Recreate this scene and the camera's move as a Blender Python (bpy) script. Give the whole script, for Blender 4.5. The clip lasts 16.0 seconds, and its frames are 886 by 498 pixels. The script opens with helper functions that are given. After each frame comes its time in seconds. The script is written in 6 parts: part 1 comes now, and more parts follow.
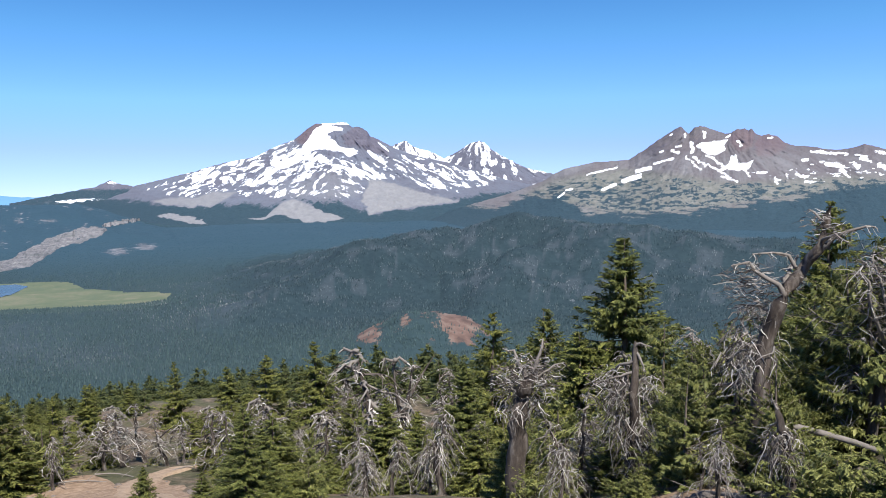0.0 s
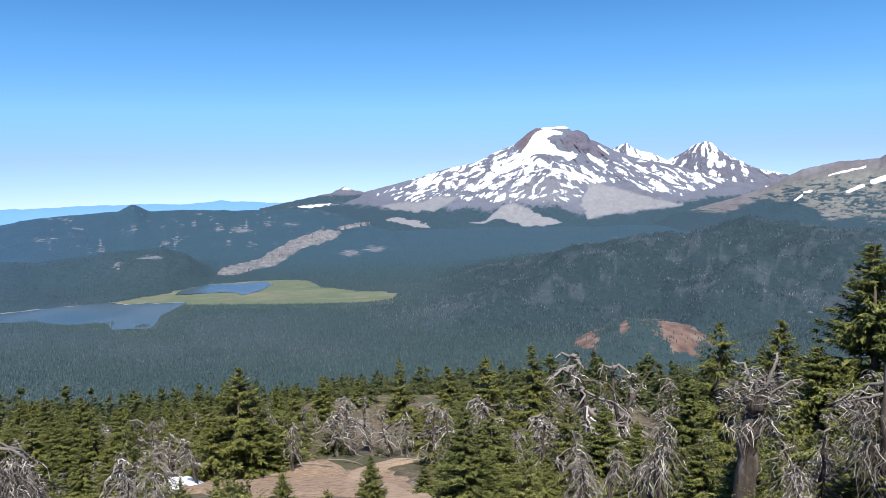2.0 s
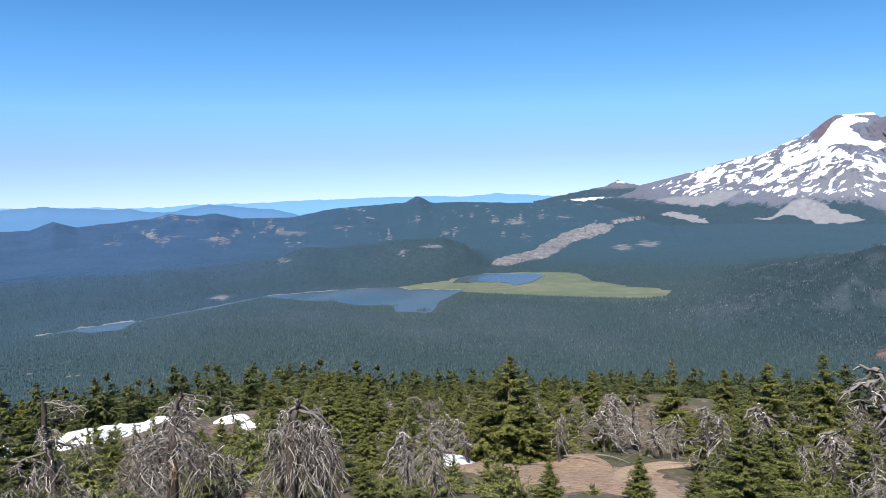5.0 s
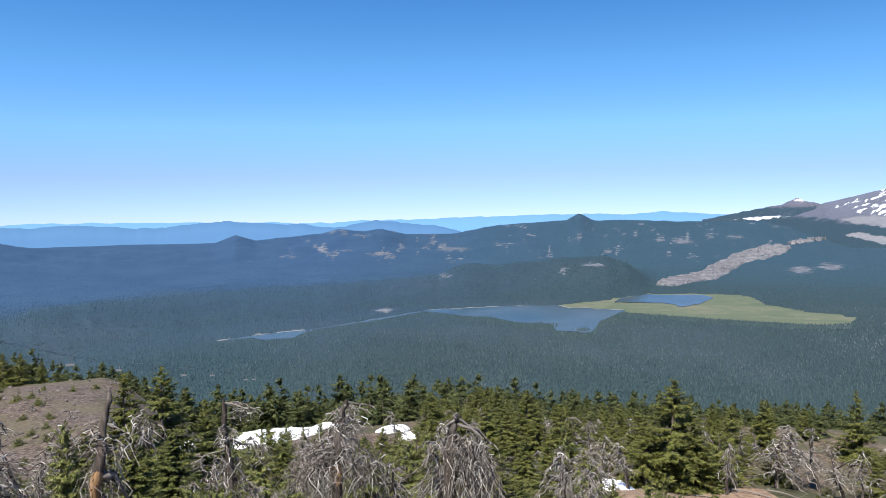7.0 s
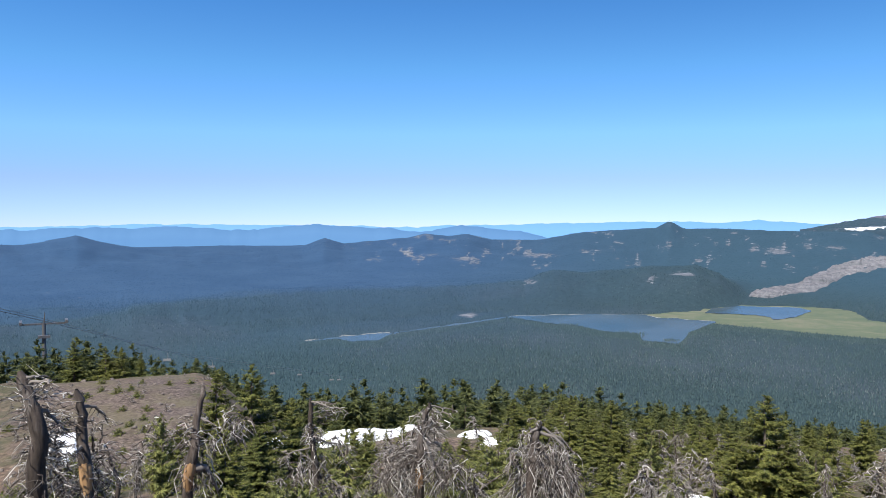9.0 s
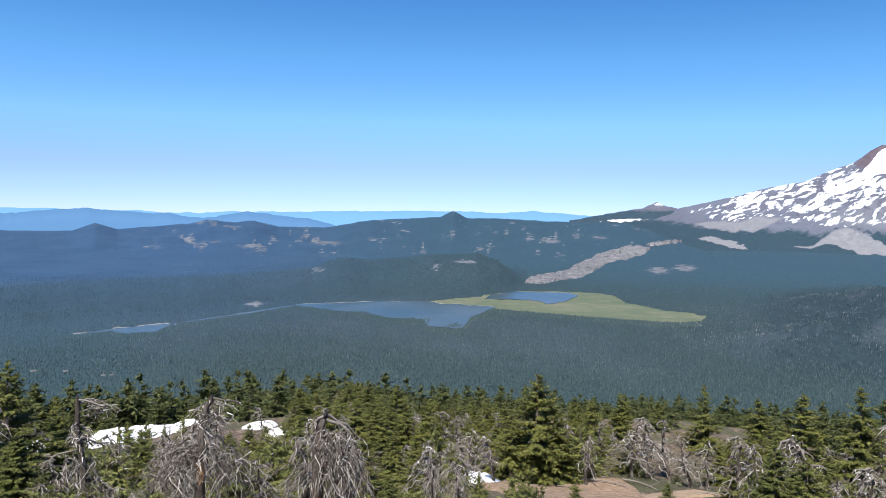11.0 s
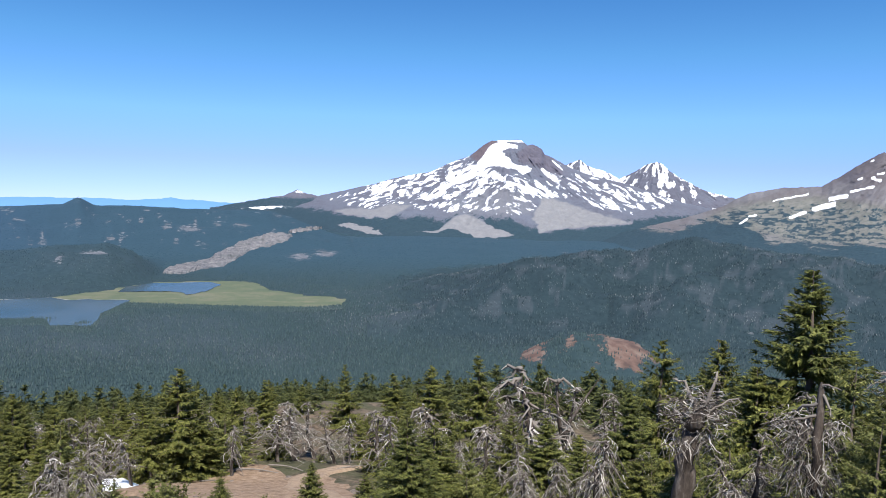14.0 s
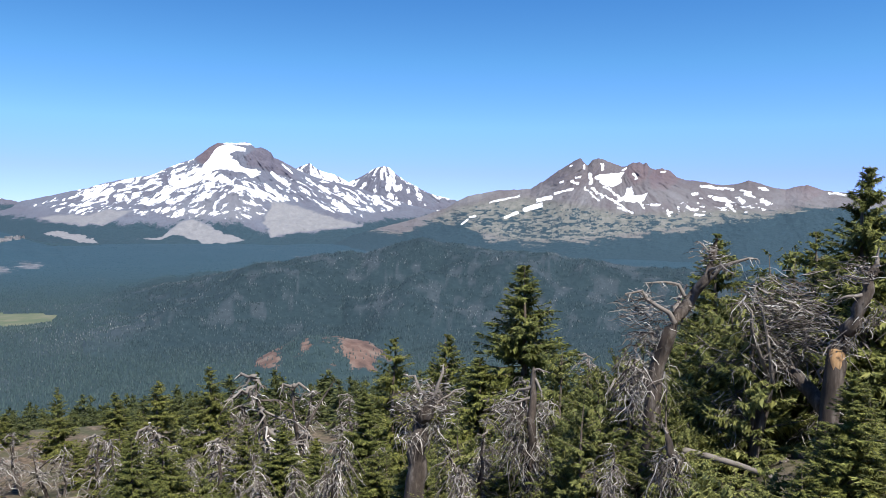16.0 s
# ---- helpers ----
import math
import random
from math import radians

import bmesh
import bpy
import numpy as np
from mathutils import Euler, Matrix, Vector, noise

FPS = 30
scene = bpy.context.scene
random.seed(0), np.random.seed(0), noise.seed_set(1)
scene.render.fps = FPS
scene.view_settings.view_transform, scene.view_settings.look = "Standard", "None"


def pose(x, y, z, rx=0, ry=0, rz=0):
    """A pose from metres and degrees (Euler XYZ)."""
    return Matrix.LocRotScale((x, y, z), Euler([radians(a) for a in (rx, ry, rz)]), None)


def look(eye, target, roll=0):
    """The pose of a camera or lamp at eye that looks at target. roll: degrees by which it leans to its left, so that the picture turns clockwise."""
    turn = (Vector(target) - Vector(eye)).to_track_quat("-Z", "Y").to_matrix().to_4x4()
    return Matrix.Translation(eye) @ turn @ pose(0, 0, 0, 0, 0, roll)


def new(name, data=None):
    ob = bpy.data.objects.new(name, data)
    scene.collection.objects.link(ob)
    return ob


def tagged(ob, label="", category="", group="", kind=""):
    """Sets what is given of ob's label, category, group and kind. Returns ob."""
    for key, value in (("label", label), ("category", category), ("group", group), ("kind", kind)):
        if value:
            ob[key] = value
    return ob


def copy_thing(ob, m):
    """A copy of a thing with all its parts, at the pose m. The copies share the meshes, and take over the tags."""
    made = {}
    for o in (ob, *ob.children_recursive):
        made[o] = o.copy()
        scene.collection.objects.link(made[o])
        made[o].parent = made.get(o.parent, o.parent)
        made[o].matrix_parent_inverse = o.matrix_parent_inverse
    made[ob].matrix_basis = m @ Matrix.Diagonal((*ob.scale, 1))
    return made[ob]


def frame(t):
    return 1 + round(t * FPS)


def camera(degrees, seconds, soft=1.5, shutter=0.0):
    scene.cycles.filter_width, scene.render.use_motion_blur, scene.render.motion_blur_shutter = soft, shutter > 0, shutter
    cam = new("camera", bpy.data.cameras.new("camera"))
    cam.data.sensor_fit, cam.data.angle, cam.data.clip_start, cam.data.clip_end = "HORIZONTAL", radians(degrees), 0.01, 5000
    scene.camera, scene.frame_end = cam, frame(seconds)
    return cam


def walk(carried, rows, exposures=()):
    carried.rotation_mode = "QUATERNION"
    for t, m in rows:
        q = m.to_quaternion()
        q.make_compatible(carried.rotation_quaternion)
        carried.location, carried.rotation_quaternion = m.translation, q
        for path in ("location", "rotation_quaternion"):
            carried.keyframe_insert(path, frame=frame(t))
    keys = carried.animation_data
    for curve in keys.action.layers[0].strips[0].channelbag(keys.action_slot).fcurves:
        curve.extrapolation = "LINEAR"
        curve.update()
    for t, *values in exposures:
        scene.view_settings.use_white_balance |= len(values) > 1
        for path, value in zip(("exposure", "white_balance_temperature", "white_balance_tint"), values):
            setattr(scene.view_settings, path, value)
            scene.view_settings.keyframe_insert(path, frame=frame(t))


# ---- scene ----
EYE = 1.6
cam = camera(57.72, 16.0, soft=0.75)
# seconds, lift from straight down, lean, turn; the arms swing the camera on a short arc round the body
ROWS = [
    (0.0, 85.17, 0.68, 0.16),
    (0.5, 84.87, 0.81, 3.57),
    (1.0, 85.20, 0.96, 6.78),
    (1.5, 85.72, 1.29, 11.25),
    (2.0, 85.72, 1.26, 15.62),
    (2.5, 85.81, 0.88, 18.54),
    (3.0, 85.50, 0.72, 21.64),
    (3.5, 84.95, 0.65, 24.95),
    (4.0, 84.67, 1.05, 28.24),
    (4.5, 85.34, 0.92, 31.64),
    (5.0, 85.63, 1.09, 34.89),
    (5.8, 86.35, 1.06, 39.87),
    (6.6, 86.89, 0.91, 44.30),
    (7.5, 87.06, 0.57, 48.81),
    (8.0, 86.99, 0.33, 51.22),
    (8.6, 87.20, 0.12, 52.80),
    (9.2, 87.68, -0.00, 51.92),
    (9.8, 88.00, -0.17, 48.82),
    (10.5, 87.53, -0.60, 42.70),
    (11.0, 86.71, -1.04, 37.45),
    (11.5, 86.51, -1.28, 32.76),
    (12.0, 86.84, -1.22, 28.23),
    (12.5, 86.81, -1.32, 24.26),
    (13.0, 86.51, -1.27, 21.87),
    (13.5, 86.26, -1.49, 16.92),
    (14.0, 86.34, -1.42, 12.35),
    (14.5, 85.98, -1.67, 6.94),
    (15.0, 86.09, -1.58, 2.35),
    (15.5, 86.23, -1.27, -1.70),
    (16.0, 86.96, -0.83, -6.62),
]
ARC = 0.12
walk(cam, [(t, pose(-ARC * math.sin(radians(turn)), ARC * math.cos(radians(turn)) - ARC, EYE, lift, lean, turn)) for t, lift, lean, turn in ROWS], exposures=((0.0, 0.74), (11.0, 0.74), (12.5, 0.66), (14.5, 0.65), (16.0, 0.71)))

# ---- light ----
SUN_SIDE, SUN_HIGH = 160.0, 55.0          # degrees to the right of straight ahead (minus: left), height
world = bpy.data.worlds.new("sky")
scene.world = world
world.use_nodes = True
nt = world.node_tree
nt.nodes.clear()
w_out = nt.nodes.new("ShaderNodeOutputWorld")
w_bg = nt.nodes.new("ShaderNodeBackground")
w_sky = nt.nodes.new("ShaderNodeTexSky")
w_sky.sky_type = "NISHITA"
w_sky.sun_disc = False
w_sky.sun_elevation = radians(SUN_HIGH)
w_sky.sun_rotation = radians(SUN_SIDE)
w_sky.altitude = 1200
w_sky.air_density, w_sky.dust_density, w_sky.ozone_density = 1.0, 0.25, 5.0
w_co = nt.nodes.new("ShaderNodeTexCoord")
w_map = nt.nodes.new("ShaderNodeMapping")
w_map.inputs["Location"].default_value = (0, 0, 0.06)
w_map.inputs["Scale"].default_value = (1, 1, 2.0)
nt.links.new(w_co.outputs["Generated"], w_map.inputs["Vector"])
nt.links.new(w_map.outputs["Vector"], w_sky.inputs["Vector"])
w_tint = nt.nodes.new("ShaderNodeMix")                # clear mountain air: a purer blue
w_tint.data_type, w_tint.blend_type = "RGBA", "MULTIPLY"
w_tint.inputs[0].default_value = 1.0
w_sep = nt.nodes.new("ShaderNodeSeparateXYZ")
w_up = nt.nodes.new("ShaderNodeMath")
w_up.operation, w_up.use_clamp = "MULTIPLY_ADD", True
w_up.inputs[1].default_value, w_up.inputs[2].default_value = 0.9, 0.03
w_ramp = nt.nodes.new("ShaderNodeValToRGB")
while len(w_ramp.color_ramp.elements) < 7:
    w_ramp.color_ramp.elements.new(0.5)
for el, (at_, c) in zip(w_ramp.color_ramp.elements, ((0.017, (0.50, 0.51, 0.80)), (0.068, (0.68, 0.64, 0.95)), (0.118, (0.78, 0.97, 1.10)), (0.186, (0.62, 1.02, 1.10)), (0.25, (0.47, 0.90, 1.10)), (0.42, (0.27, 0.54, 0.76)), (0.9, (0.14, 0.29, 0.46)))):
    el.position, el.color = at_, (*c, 1)
nt.links.new(w_co.outputs["Generated"], w_sep.inputs[0])
nt.links.new(w_sep.outputs["Z"], w_up.inputs[0])
nt.links.new(w_up.outputs[0], w_ramp.inputs["Fac"])
nt.links.new(w_ramp.outputs["Color"], w_tint.inputs[7])
nt.links.new(w_sky.outputs["Color"], w_tint.inputs[6])
nt.links.new(w_tint.outputs[2], w_bg.inputs["Color"])
nt.links.new(w_bg.outputs["Background"], w_out.inputs["Surface"])
w_bg.inputs["Strength"].default_value = 0.15

sun_data = bpy.data.lights.new("sun", "SUN")
sun_data.energy = 5.0
sun_data.angle = radians(0.53)
sun_data.color = (1.0, 0.95, 0.87)
sun = new("sun", sun_data)
sa, sh = radians(SUN_SIDE), radians(SUN_HIGH)
toward = Vector((math.sin(sa) * math.cos(sh), math.cos(sa) * math.cos(sh), math.sin(sh)))
sun.matrix_world = look(toward * 50, (0, 0, 0))


# ---- materials ----
class Mat:
    """A node material in the making: short calls for the nodes that every surface here needs."""

    def __init__(self, name, rough=0.85):
        self.m = bpy.data.materials.new(name)
        self.m.use_nodes = True
        self.t = self.m.node_tree
        self.b = self.t.nodes["Principled BSDF"]
        self.b.inputs["Roughness"].default_value = rough
        self.b.inputs["Specular IOR Level"].default_value = 0.25
        self.co = self.t.nodes.new("ShaderNodeTexCoord")

    def link(self, a, b):
        self.t.links.new(a, b)

    def noise(self, scale, detail=5, rough=0.6, stretch=None, warp=0.0):
        n = self.t.nodes.new("ShaderNodeTexNoise")
        n.inputs["Scale"].default_value, n.inputs["Detail"].default_value = scale, detail
        n.inputs["Roughness"].default_value, n.inputs["Distortion"].default_value = rough, warp
        src = self.co.outputs["Object"]
        if stretch:
            mp = self.t.nodes.new("ShaderNodeMapping")
            mp.inputs["Scale"].default_value = stretch
            self.link(src, mp.inputs["Vector"])
            src = mp.outputs["Vector"]
        self.link(src, n.inputs["Vector"])
        return n.outputs["Fac"]

    def voronoi(self, scale, what="Distance"):
        n = self.t.nodes.new("ShaderNodeTexVoronoi")
        n.inputs["Scale"].default_value = scale
        self.link(self.co.outputs["Object"], n.inputs["Vector"])
        return n.outputs[what]

    def attr(self, name):
        n = self.t.nodes.new("ShaderNodeAttribute")
        n.attribute_name = name
        return n.outputs["Fac"]

    def island(self):
        return self.t.nodes.new("ShaderNodeNewGeometry").outputs["Random Per Island"]

    def each(self):
        return self.t.nodes.new("ShaderNodeObjectInfo").outputs["Random"]

    def ramp(self, fac, *stops):
        n = self.t.nodes.new("ShaderNodeValToRGB")
        e = n.color_ramp.elements
        while len(e) < len(stops):
            e.new(0.5)
        for el, (p, c) in zip(e, stops):
            el.position = p
            el.color = (*c, 1) if isinstance(c, tuple) else (c, c, c, 1)
        self.link(fac, n.inputs["Fac"])
        return n.outputs["Color"]

    def math(self, op, a, b, clamp=False):
        n = self.t.nodes.new("ShaderNodeMath")
        n.operation, n.use_clamp = op, clamp
        for i, v in enumerate((a, b)):
            if isinstance(v, (int, float)):
                n.inputs[i].default_value = v
            else:
                self.link(v, n.inputs[i])
        return n.outputs[0]

    def mix(self, fac, a, b, blend="MIX"):
        n = self.t.nodes.new("ShaderNodeMix")
        n.data_type, n.blend_type = "RGBA", blend
        for s, v in ((n.inputs[0], fac), (n.inputs[6], a), (n.inputs[7], b)):
            if isinstance(v, tuple):
                s.default_value = (*v, 1)
            elif isinstance(v, (int, float)):
                s.default_value = v
            else:
                self.link(v, s)
        return n.outputs[2]

    def bump(self, height, strength, dist):
        n = self.t.nodes.new("ShaderNodeBump")
        n.inputs["Strength"].default_value, n.inputs["Distance"].default_value = strength, dist
        self.link(height, n.inputs["Height"])
        self.link(n.outputs["Normal"], self.b.inputs["Normal"])

    def done(self, colour, trans=0.0):
        if isinstance(colour, tuple):
            self.b.inputs["Base Color"].default_value = (*colour, 1)
        else:
            self.link(colour, self.b.inputs["Base Color"])
        if trans:
            tr = self.t.nodes.new("ShaderNodeBsdfTranslucent")
            self.link(colour, tr.inputs["Color"])
            mx = self.t.nodes.new("ShaderNodeMixShader")
            mx.inputs[0].default_value = trans
            self.link(self.b.outputs[0], mx.inputs[1])
            self.link(tr.outputs[0], mx.inputs[2])
            self.link(mx.outputs[0], self.t.nodes["Material Output"].inputs["Surface"])
        return self.m


def mat_land():
    k = Mat("land", 0.95)
    # forest floor and canopy gaps
    fine = k.noise(0.09, 6, 0.7)
    broad = k.ramp(k.noise(0.006, 5, 0.6), (0.35, 0.0), (0.65, 1.0))
    # forest tones lean blue, firs most: distance haze put into the floor's colour
    green = k.ramp(fine, (0.3, (0.017, 0.034, 0.040)), (0.7, (0.029, 0.051, 0.058)))
    grey = k.ramp(fine, (0.3, (0.024, 0.039, 0.050)), (0.7, (0.045, 0.061, 0.076)))
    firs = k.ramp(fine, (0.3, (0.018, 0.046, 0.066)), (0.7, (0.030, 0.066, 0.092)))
    floor_ = k.mix(k.attr("haze"), k.mix(k.ramp(k.attr("thin"), (0.45, 0.0), (0.85, 1.0)), green, grey), firs)
    # a darker floor tone for the ridge and the bench
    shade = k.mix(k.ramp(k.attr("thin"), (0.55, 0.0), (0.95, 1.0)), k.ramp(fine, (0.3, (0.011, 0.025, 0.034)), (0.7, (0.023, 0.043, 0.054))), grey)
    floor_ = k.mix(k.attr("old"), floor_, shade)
    # the western plain's haze, put into the floor's tone as blue
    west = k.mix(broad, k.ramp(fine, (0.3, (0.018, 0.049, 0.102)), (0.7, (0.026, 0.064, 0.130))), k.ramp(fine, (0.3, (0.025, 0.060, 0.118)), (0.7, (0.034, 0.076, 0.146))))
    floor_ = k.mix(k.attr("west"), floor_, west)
    # pale cliffs and cinders
    crag = k.ramp(k.noise(0.03, 8, 0.7), (0.35, (0.055, 0.068, 0.085)), (0.5, (0.115, 0.126, 0.148)), (0.65, (0.20, 0.212, 0.235)))
    edge = k.math("ADD", k.attr("crag"), k.math("MULTIPLY", k.math("SUBTRACT", k.noise(0.035, 8, 0.75), 0.5), 2.4))
    col = k.mix(k.ramp(edge, (0.5, 0.0), (0.6, 1.0)), floor_, crag)
    red = k.ramp(k.noise(0.05, 6), (0.35, (0.075, 0.052, 0.048)), (0.5, (0.125, 0.082, 0.070)), (0.66, (0.17, 0.132, 0.114)))
    rededge = k.math("ADD", k.attr("cinder"), k.math("MULTIPLY", k.math("SUBTRACT", k.noise(0.075, 7, 0.72), 0.5), 1.7))
    col = k.mix(k.ramp(rededge, (0.5, 0.0), (0.62, 1.0)), col, red)
    # soil on the near slope
    grit = k.noise(2.2, 10, 0.75)
    soil = k.ramp(grit, (0.38, (0.042, 0.031, 0.025)), (0.5, (0.125, 0.088, 0.066)), (0.62, (0.25, 0.185, 0.14)))
    soil = k.mix(k.ramp(k.noise(0.25, 5), (0.38, 0.0), (0.6, 1.0)), soil, k.ramp(grit, (0.3, (0.035, 0.042, 0.020)), (0.7, (0.105, 0.098, 0.058))))
    scree = k.ramp(k.noise(3.5, 9, 0.8), (0.40, (0.030, 0.023, 0.020)), (0.5, (0.095, 0.072, 0.061)), (0.6, (0.20, 0.160, 0.136)))
    scree = k.mix(k.ramp(k.noise(0.22, 8, 0.7), (0.46, 0.0), (0.6, 0.85)), scree, k.ramp(grit, (0.3, (0.070, 0.060, 0.036)), (0.7, (0.150, 0.130, 0.085))))
    soil = k.mix(k.ramp(k.math("ADD", k.attr("scree"), k.math("MULTIPLY", k.math("SUBTRACT", k.noise(0.35, 6), 0.5), 0.8)), (0.4, 0.0), (0.6, 1.0)), soil, scree)
    col = k.mix(k.attr("near"), col, soil)
    k.bump(grit, 0.6, 0.08)
    return k.done(col)


def mat_mountain(name, high, mid, low):
    """Bare volcanic rock with old snow; 'snow', 'ash', 'wood', 'turf', 'red' and 'dark' lie on the mesh as areas."""
    k = Mat(name, 0.9)
    n1, n2, n3 = k.noise(0.006, 8, 0.65), k.noise(0.03, 8, 0.7), k.noise(0.16, 7, 0.75)
    rock = k.mix(k.ramp(n1, (0.38, 0.0), (0.62, 1.0)), high, mid)
    rock = k.mix(k.ramp(n2, (0.3, 0.0), (0.75, 0.6)), rock, low)
    rock = k.mix(k.ramp(n3, (0.35, 0.0), (0.65, 0.45)), rock, tuple(c * 0.6 for c in low))
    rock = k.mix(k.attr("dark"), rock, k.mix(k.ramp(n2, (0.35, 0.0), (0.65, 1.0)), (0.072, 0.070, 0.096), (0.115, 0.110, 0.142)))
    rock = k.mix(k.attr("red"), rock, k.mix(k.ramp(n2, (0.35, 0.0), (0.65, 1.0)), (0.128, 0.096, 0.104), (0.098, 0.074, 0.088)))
    # ash and woods hold the blue of distance haze in their tones
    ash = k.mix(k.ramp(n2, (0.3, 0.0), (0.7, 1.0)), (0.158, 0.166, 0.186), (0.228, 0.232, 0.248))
    ash = k.mix(k.ramp(n3, (0.42, 0.0), (0.7, 0.35)), ash, (0.12, 0.12, 0.125))
    col = k.mix(k.attr("ash"), rock, ash)
    turf = k.mix(k.ramp(n2, (0.35, 0.0), (0.65, 1.0)), (0.108, 0.116, 0.110), (0.180, 0.180, 0.170))
    col = k.mix(k.attr("turf"), col, turf)
    wood = k.math("ADD", k.attr("wood"), k.math("MULTIPLY", k.math("SUBTRACT", k.noise(0.05, 7, 0.75), 0.5), 0.9))
    wood = k.math("ADD", wood, k.math("MULTIPLY", k.math("SUBTRACT", k.noise(0.2, 4, 0.7), 0.5), 1.0))
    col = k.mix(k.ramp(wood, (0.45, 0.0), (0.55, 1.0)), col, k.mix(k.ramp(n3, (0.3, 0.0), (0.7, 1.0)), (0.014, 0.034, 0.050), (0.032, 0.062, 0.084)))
    edge = k.math("ADD", k.attr("snow"), k.math("MULTIPLY", k.math("SUBTRACT", k.noise(0.12, 6, 0.72), 0.5), 0.62))
    col = k.mix(k.ramp(edge, (0.44, 0.0), (0.56, 1.0)), col, k.mix(k.ramp(n2, (0.4, 0.0), (0.7, 0.5)), (0.80, 0.83, 0.89), (0.62, 0.66, 0.74)))
    k.bump(k.math("ADD", n2, k.math("MULTIPLY", n3, 0.35)), 0.6, 7.0)
    return k.done(col)


def mat_forest():
    k = Mat("far_conifers", 0.95)
    r = k.island()
    broad = k.ramp(k.noise(0.006, 5, 0.6), (0.35, 0.0), (0.65, 1.0))
    # greens lean blue, firs and west most: haze put into the tree colours
    green = k.ramp(r, (0.0, (0.019, 0.036, 0.041)), (0.5, (0.029, 0.051, 0.055)), (1.0, (0.045, 0.071, 0.072)))
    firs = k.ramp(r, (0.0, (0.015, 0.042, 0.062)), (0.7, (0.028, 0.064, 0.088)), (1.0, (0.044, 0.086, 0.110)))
    # old: a darker tree tone for the ridge and the bench
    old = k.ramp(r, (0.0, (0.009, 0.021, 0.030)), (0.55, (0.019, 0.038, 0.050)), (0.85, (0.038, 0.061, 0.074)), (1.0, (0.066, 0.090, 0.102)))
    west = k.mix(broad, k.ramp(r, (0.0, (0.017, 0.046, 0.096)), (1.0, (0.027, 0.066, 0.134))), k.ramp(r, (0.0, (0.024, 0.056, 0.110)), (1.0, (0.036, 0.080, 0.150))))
    col = k.mix(k.attr("old"), k.mix(k.attr("haze"), green, firs), old)
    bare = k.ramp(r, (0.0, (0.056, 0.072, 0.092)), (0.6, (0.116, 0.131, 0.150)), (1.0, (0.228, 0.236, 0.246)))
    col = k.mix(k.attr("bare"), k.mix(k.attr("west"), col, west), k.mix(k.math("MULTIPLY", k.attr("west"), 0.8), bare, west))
    return k.done(col)


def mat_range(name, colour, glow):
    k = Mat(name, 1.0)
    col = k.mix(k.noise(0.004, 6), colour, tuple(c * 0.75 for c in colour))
    # the haze before these hills, put in as a blue emission
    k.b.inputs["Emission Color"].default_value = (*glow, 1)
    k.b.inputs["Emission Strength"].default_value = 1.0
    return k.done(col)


def mat_water():
    k = Mat("lake_water", 0.22)
    k.b.inputs["IOR"].default_value = 1.33
    k.b.inputs["Specular IOR Level"].default_value = 0.14
    k.bump(k.noise(0.25, 4), 0.10, 0.4)
    return k.done(k.mix(k.ramp(k.noise(0.008, 4), (0.35, 0.0), (0.65, 1.0)), (0.036, 0.058, 0.068), (0.070, 0.092, 0.106)))


def mat_meadow():
    k = Mat("wet_meadow", 0.95)
    a, b = k.noise(0.014, 6, 0.6, (1, 1, 1), warp=1.0), k.noise(0.08, 7, 0.7)
    col = k.ramp(a, (0.3, (0.074, 0.100, 0.070)), (0.5, (0.108, 0.124, 0.084)), (0.7, (0.168, 0.158, 0.118)))
    return k.done(k.mix(k.ramp(b, (0.3, 0.0), (0.8, 0.5)), col, (0.085, 0.124, 0.064)))


def mat_shore():
    k = Mat("pale_shore", 0.95)
    return k.done(k.ramp(k.noise(0.12, 6, 0.7), (0.3, (0.13, 0.14, 0.15)), (0.7, (0.27, 0.27, 0.26))))


def mat_lava():
    k = Mat("lava_rock", 0.95)
    a, b = k.noise(0.05, 9, 0.75), k.noise(0.012, 5)
    col = k.ramp(a, (0.30, (0.060, 0.062, 0.078)), (0.5, (0.165, 0.165, 0.178)), (0.68, (0.28, 0.275, 0.282)))
    k.bump(a, 0.8, 5.0)
    return k.done(k.mix(k.ramp(b, (0.45, 0.0), (0.7, 0.35)), col, (0.04, 0.06, 0.06)))


def mat_needles(name, dark, light, tip):
    k = Mat(name, 0.6)
    r = k.island()
    col = k.ramp(r, (0.0, dark), (0.55, light), (1.0, tip))
    col = k.mix(k.math("MULTIPLY", k.each(), 0.35), col, (0.072, 0.092, 0.030))
    col = k.mix(k.ramp(k.noise(0.9, 4), (0.4, 0.0), (0.75, 0.25)), col, dark)
    return k.done(col, 0.28)


def mat_bark(name, a, b, c):
    k = Mat(name, 0.9)
    n = k.noise(5.0, 8, 0.7, (1, 1, 0.18))
    col = k.ramp(n, (0.3, a), (0.5, b), (0.72, c))
    col = k.mix(k.ramp(k.noise(0.8, 4), (0.5, 0.0), (0.75, 0.55)), col, a)
    k.bump(n, 0.7, 0.03)
    return k.done(col)


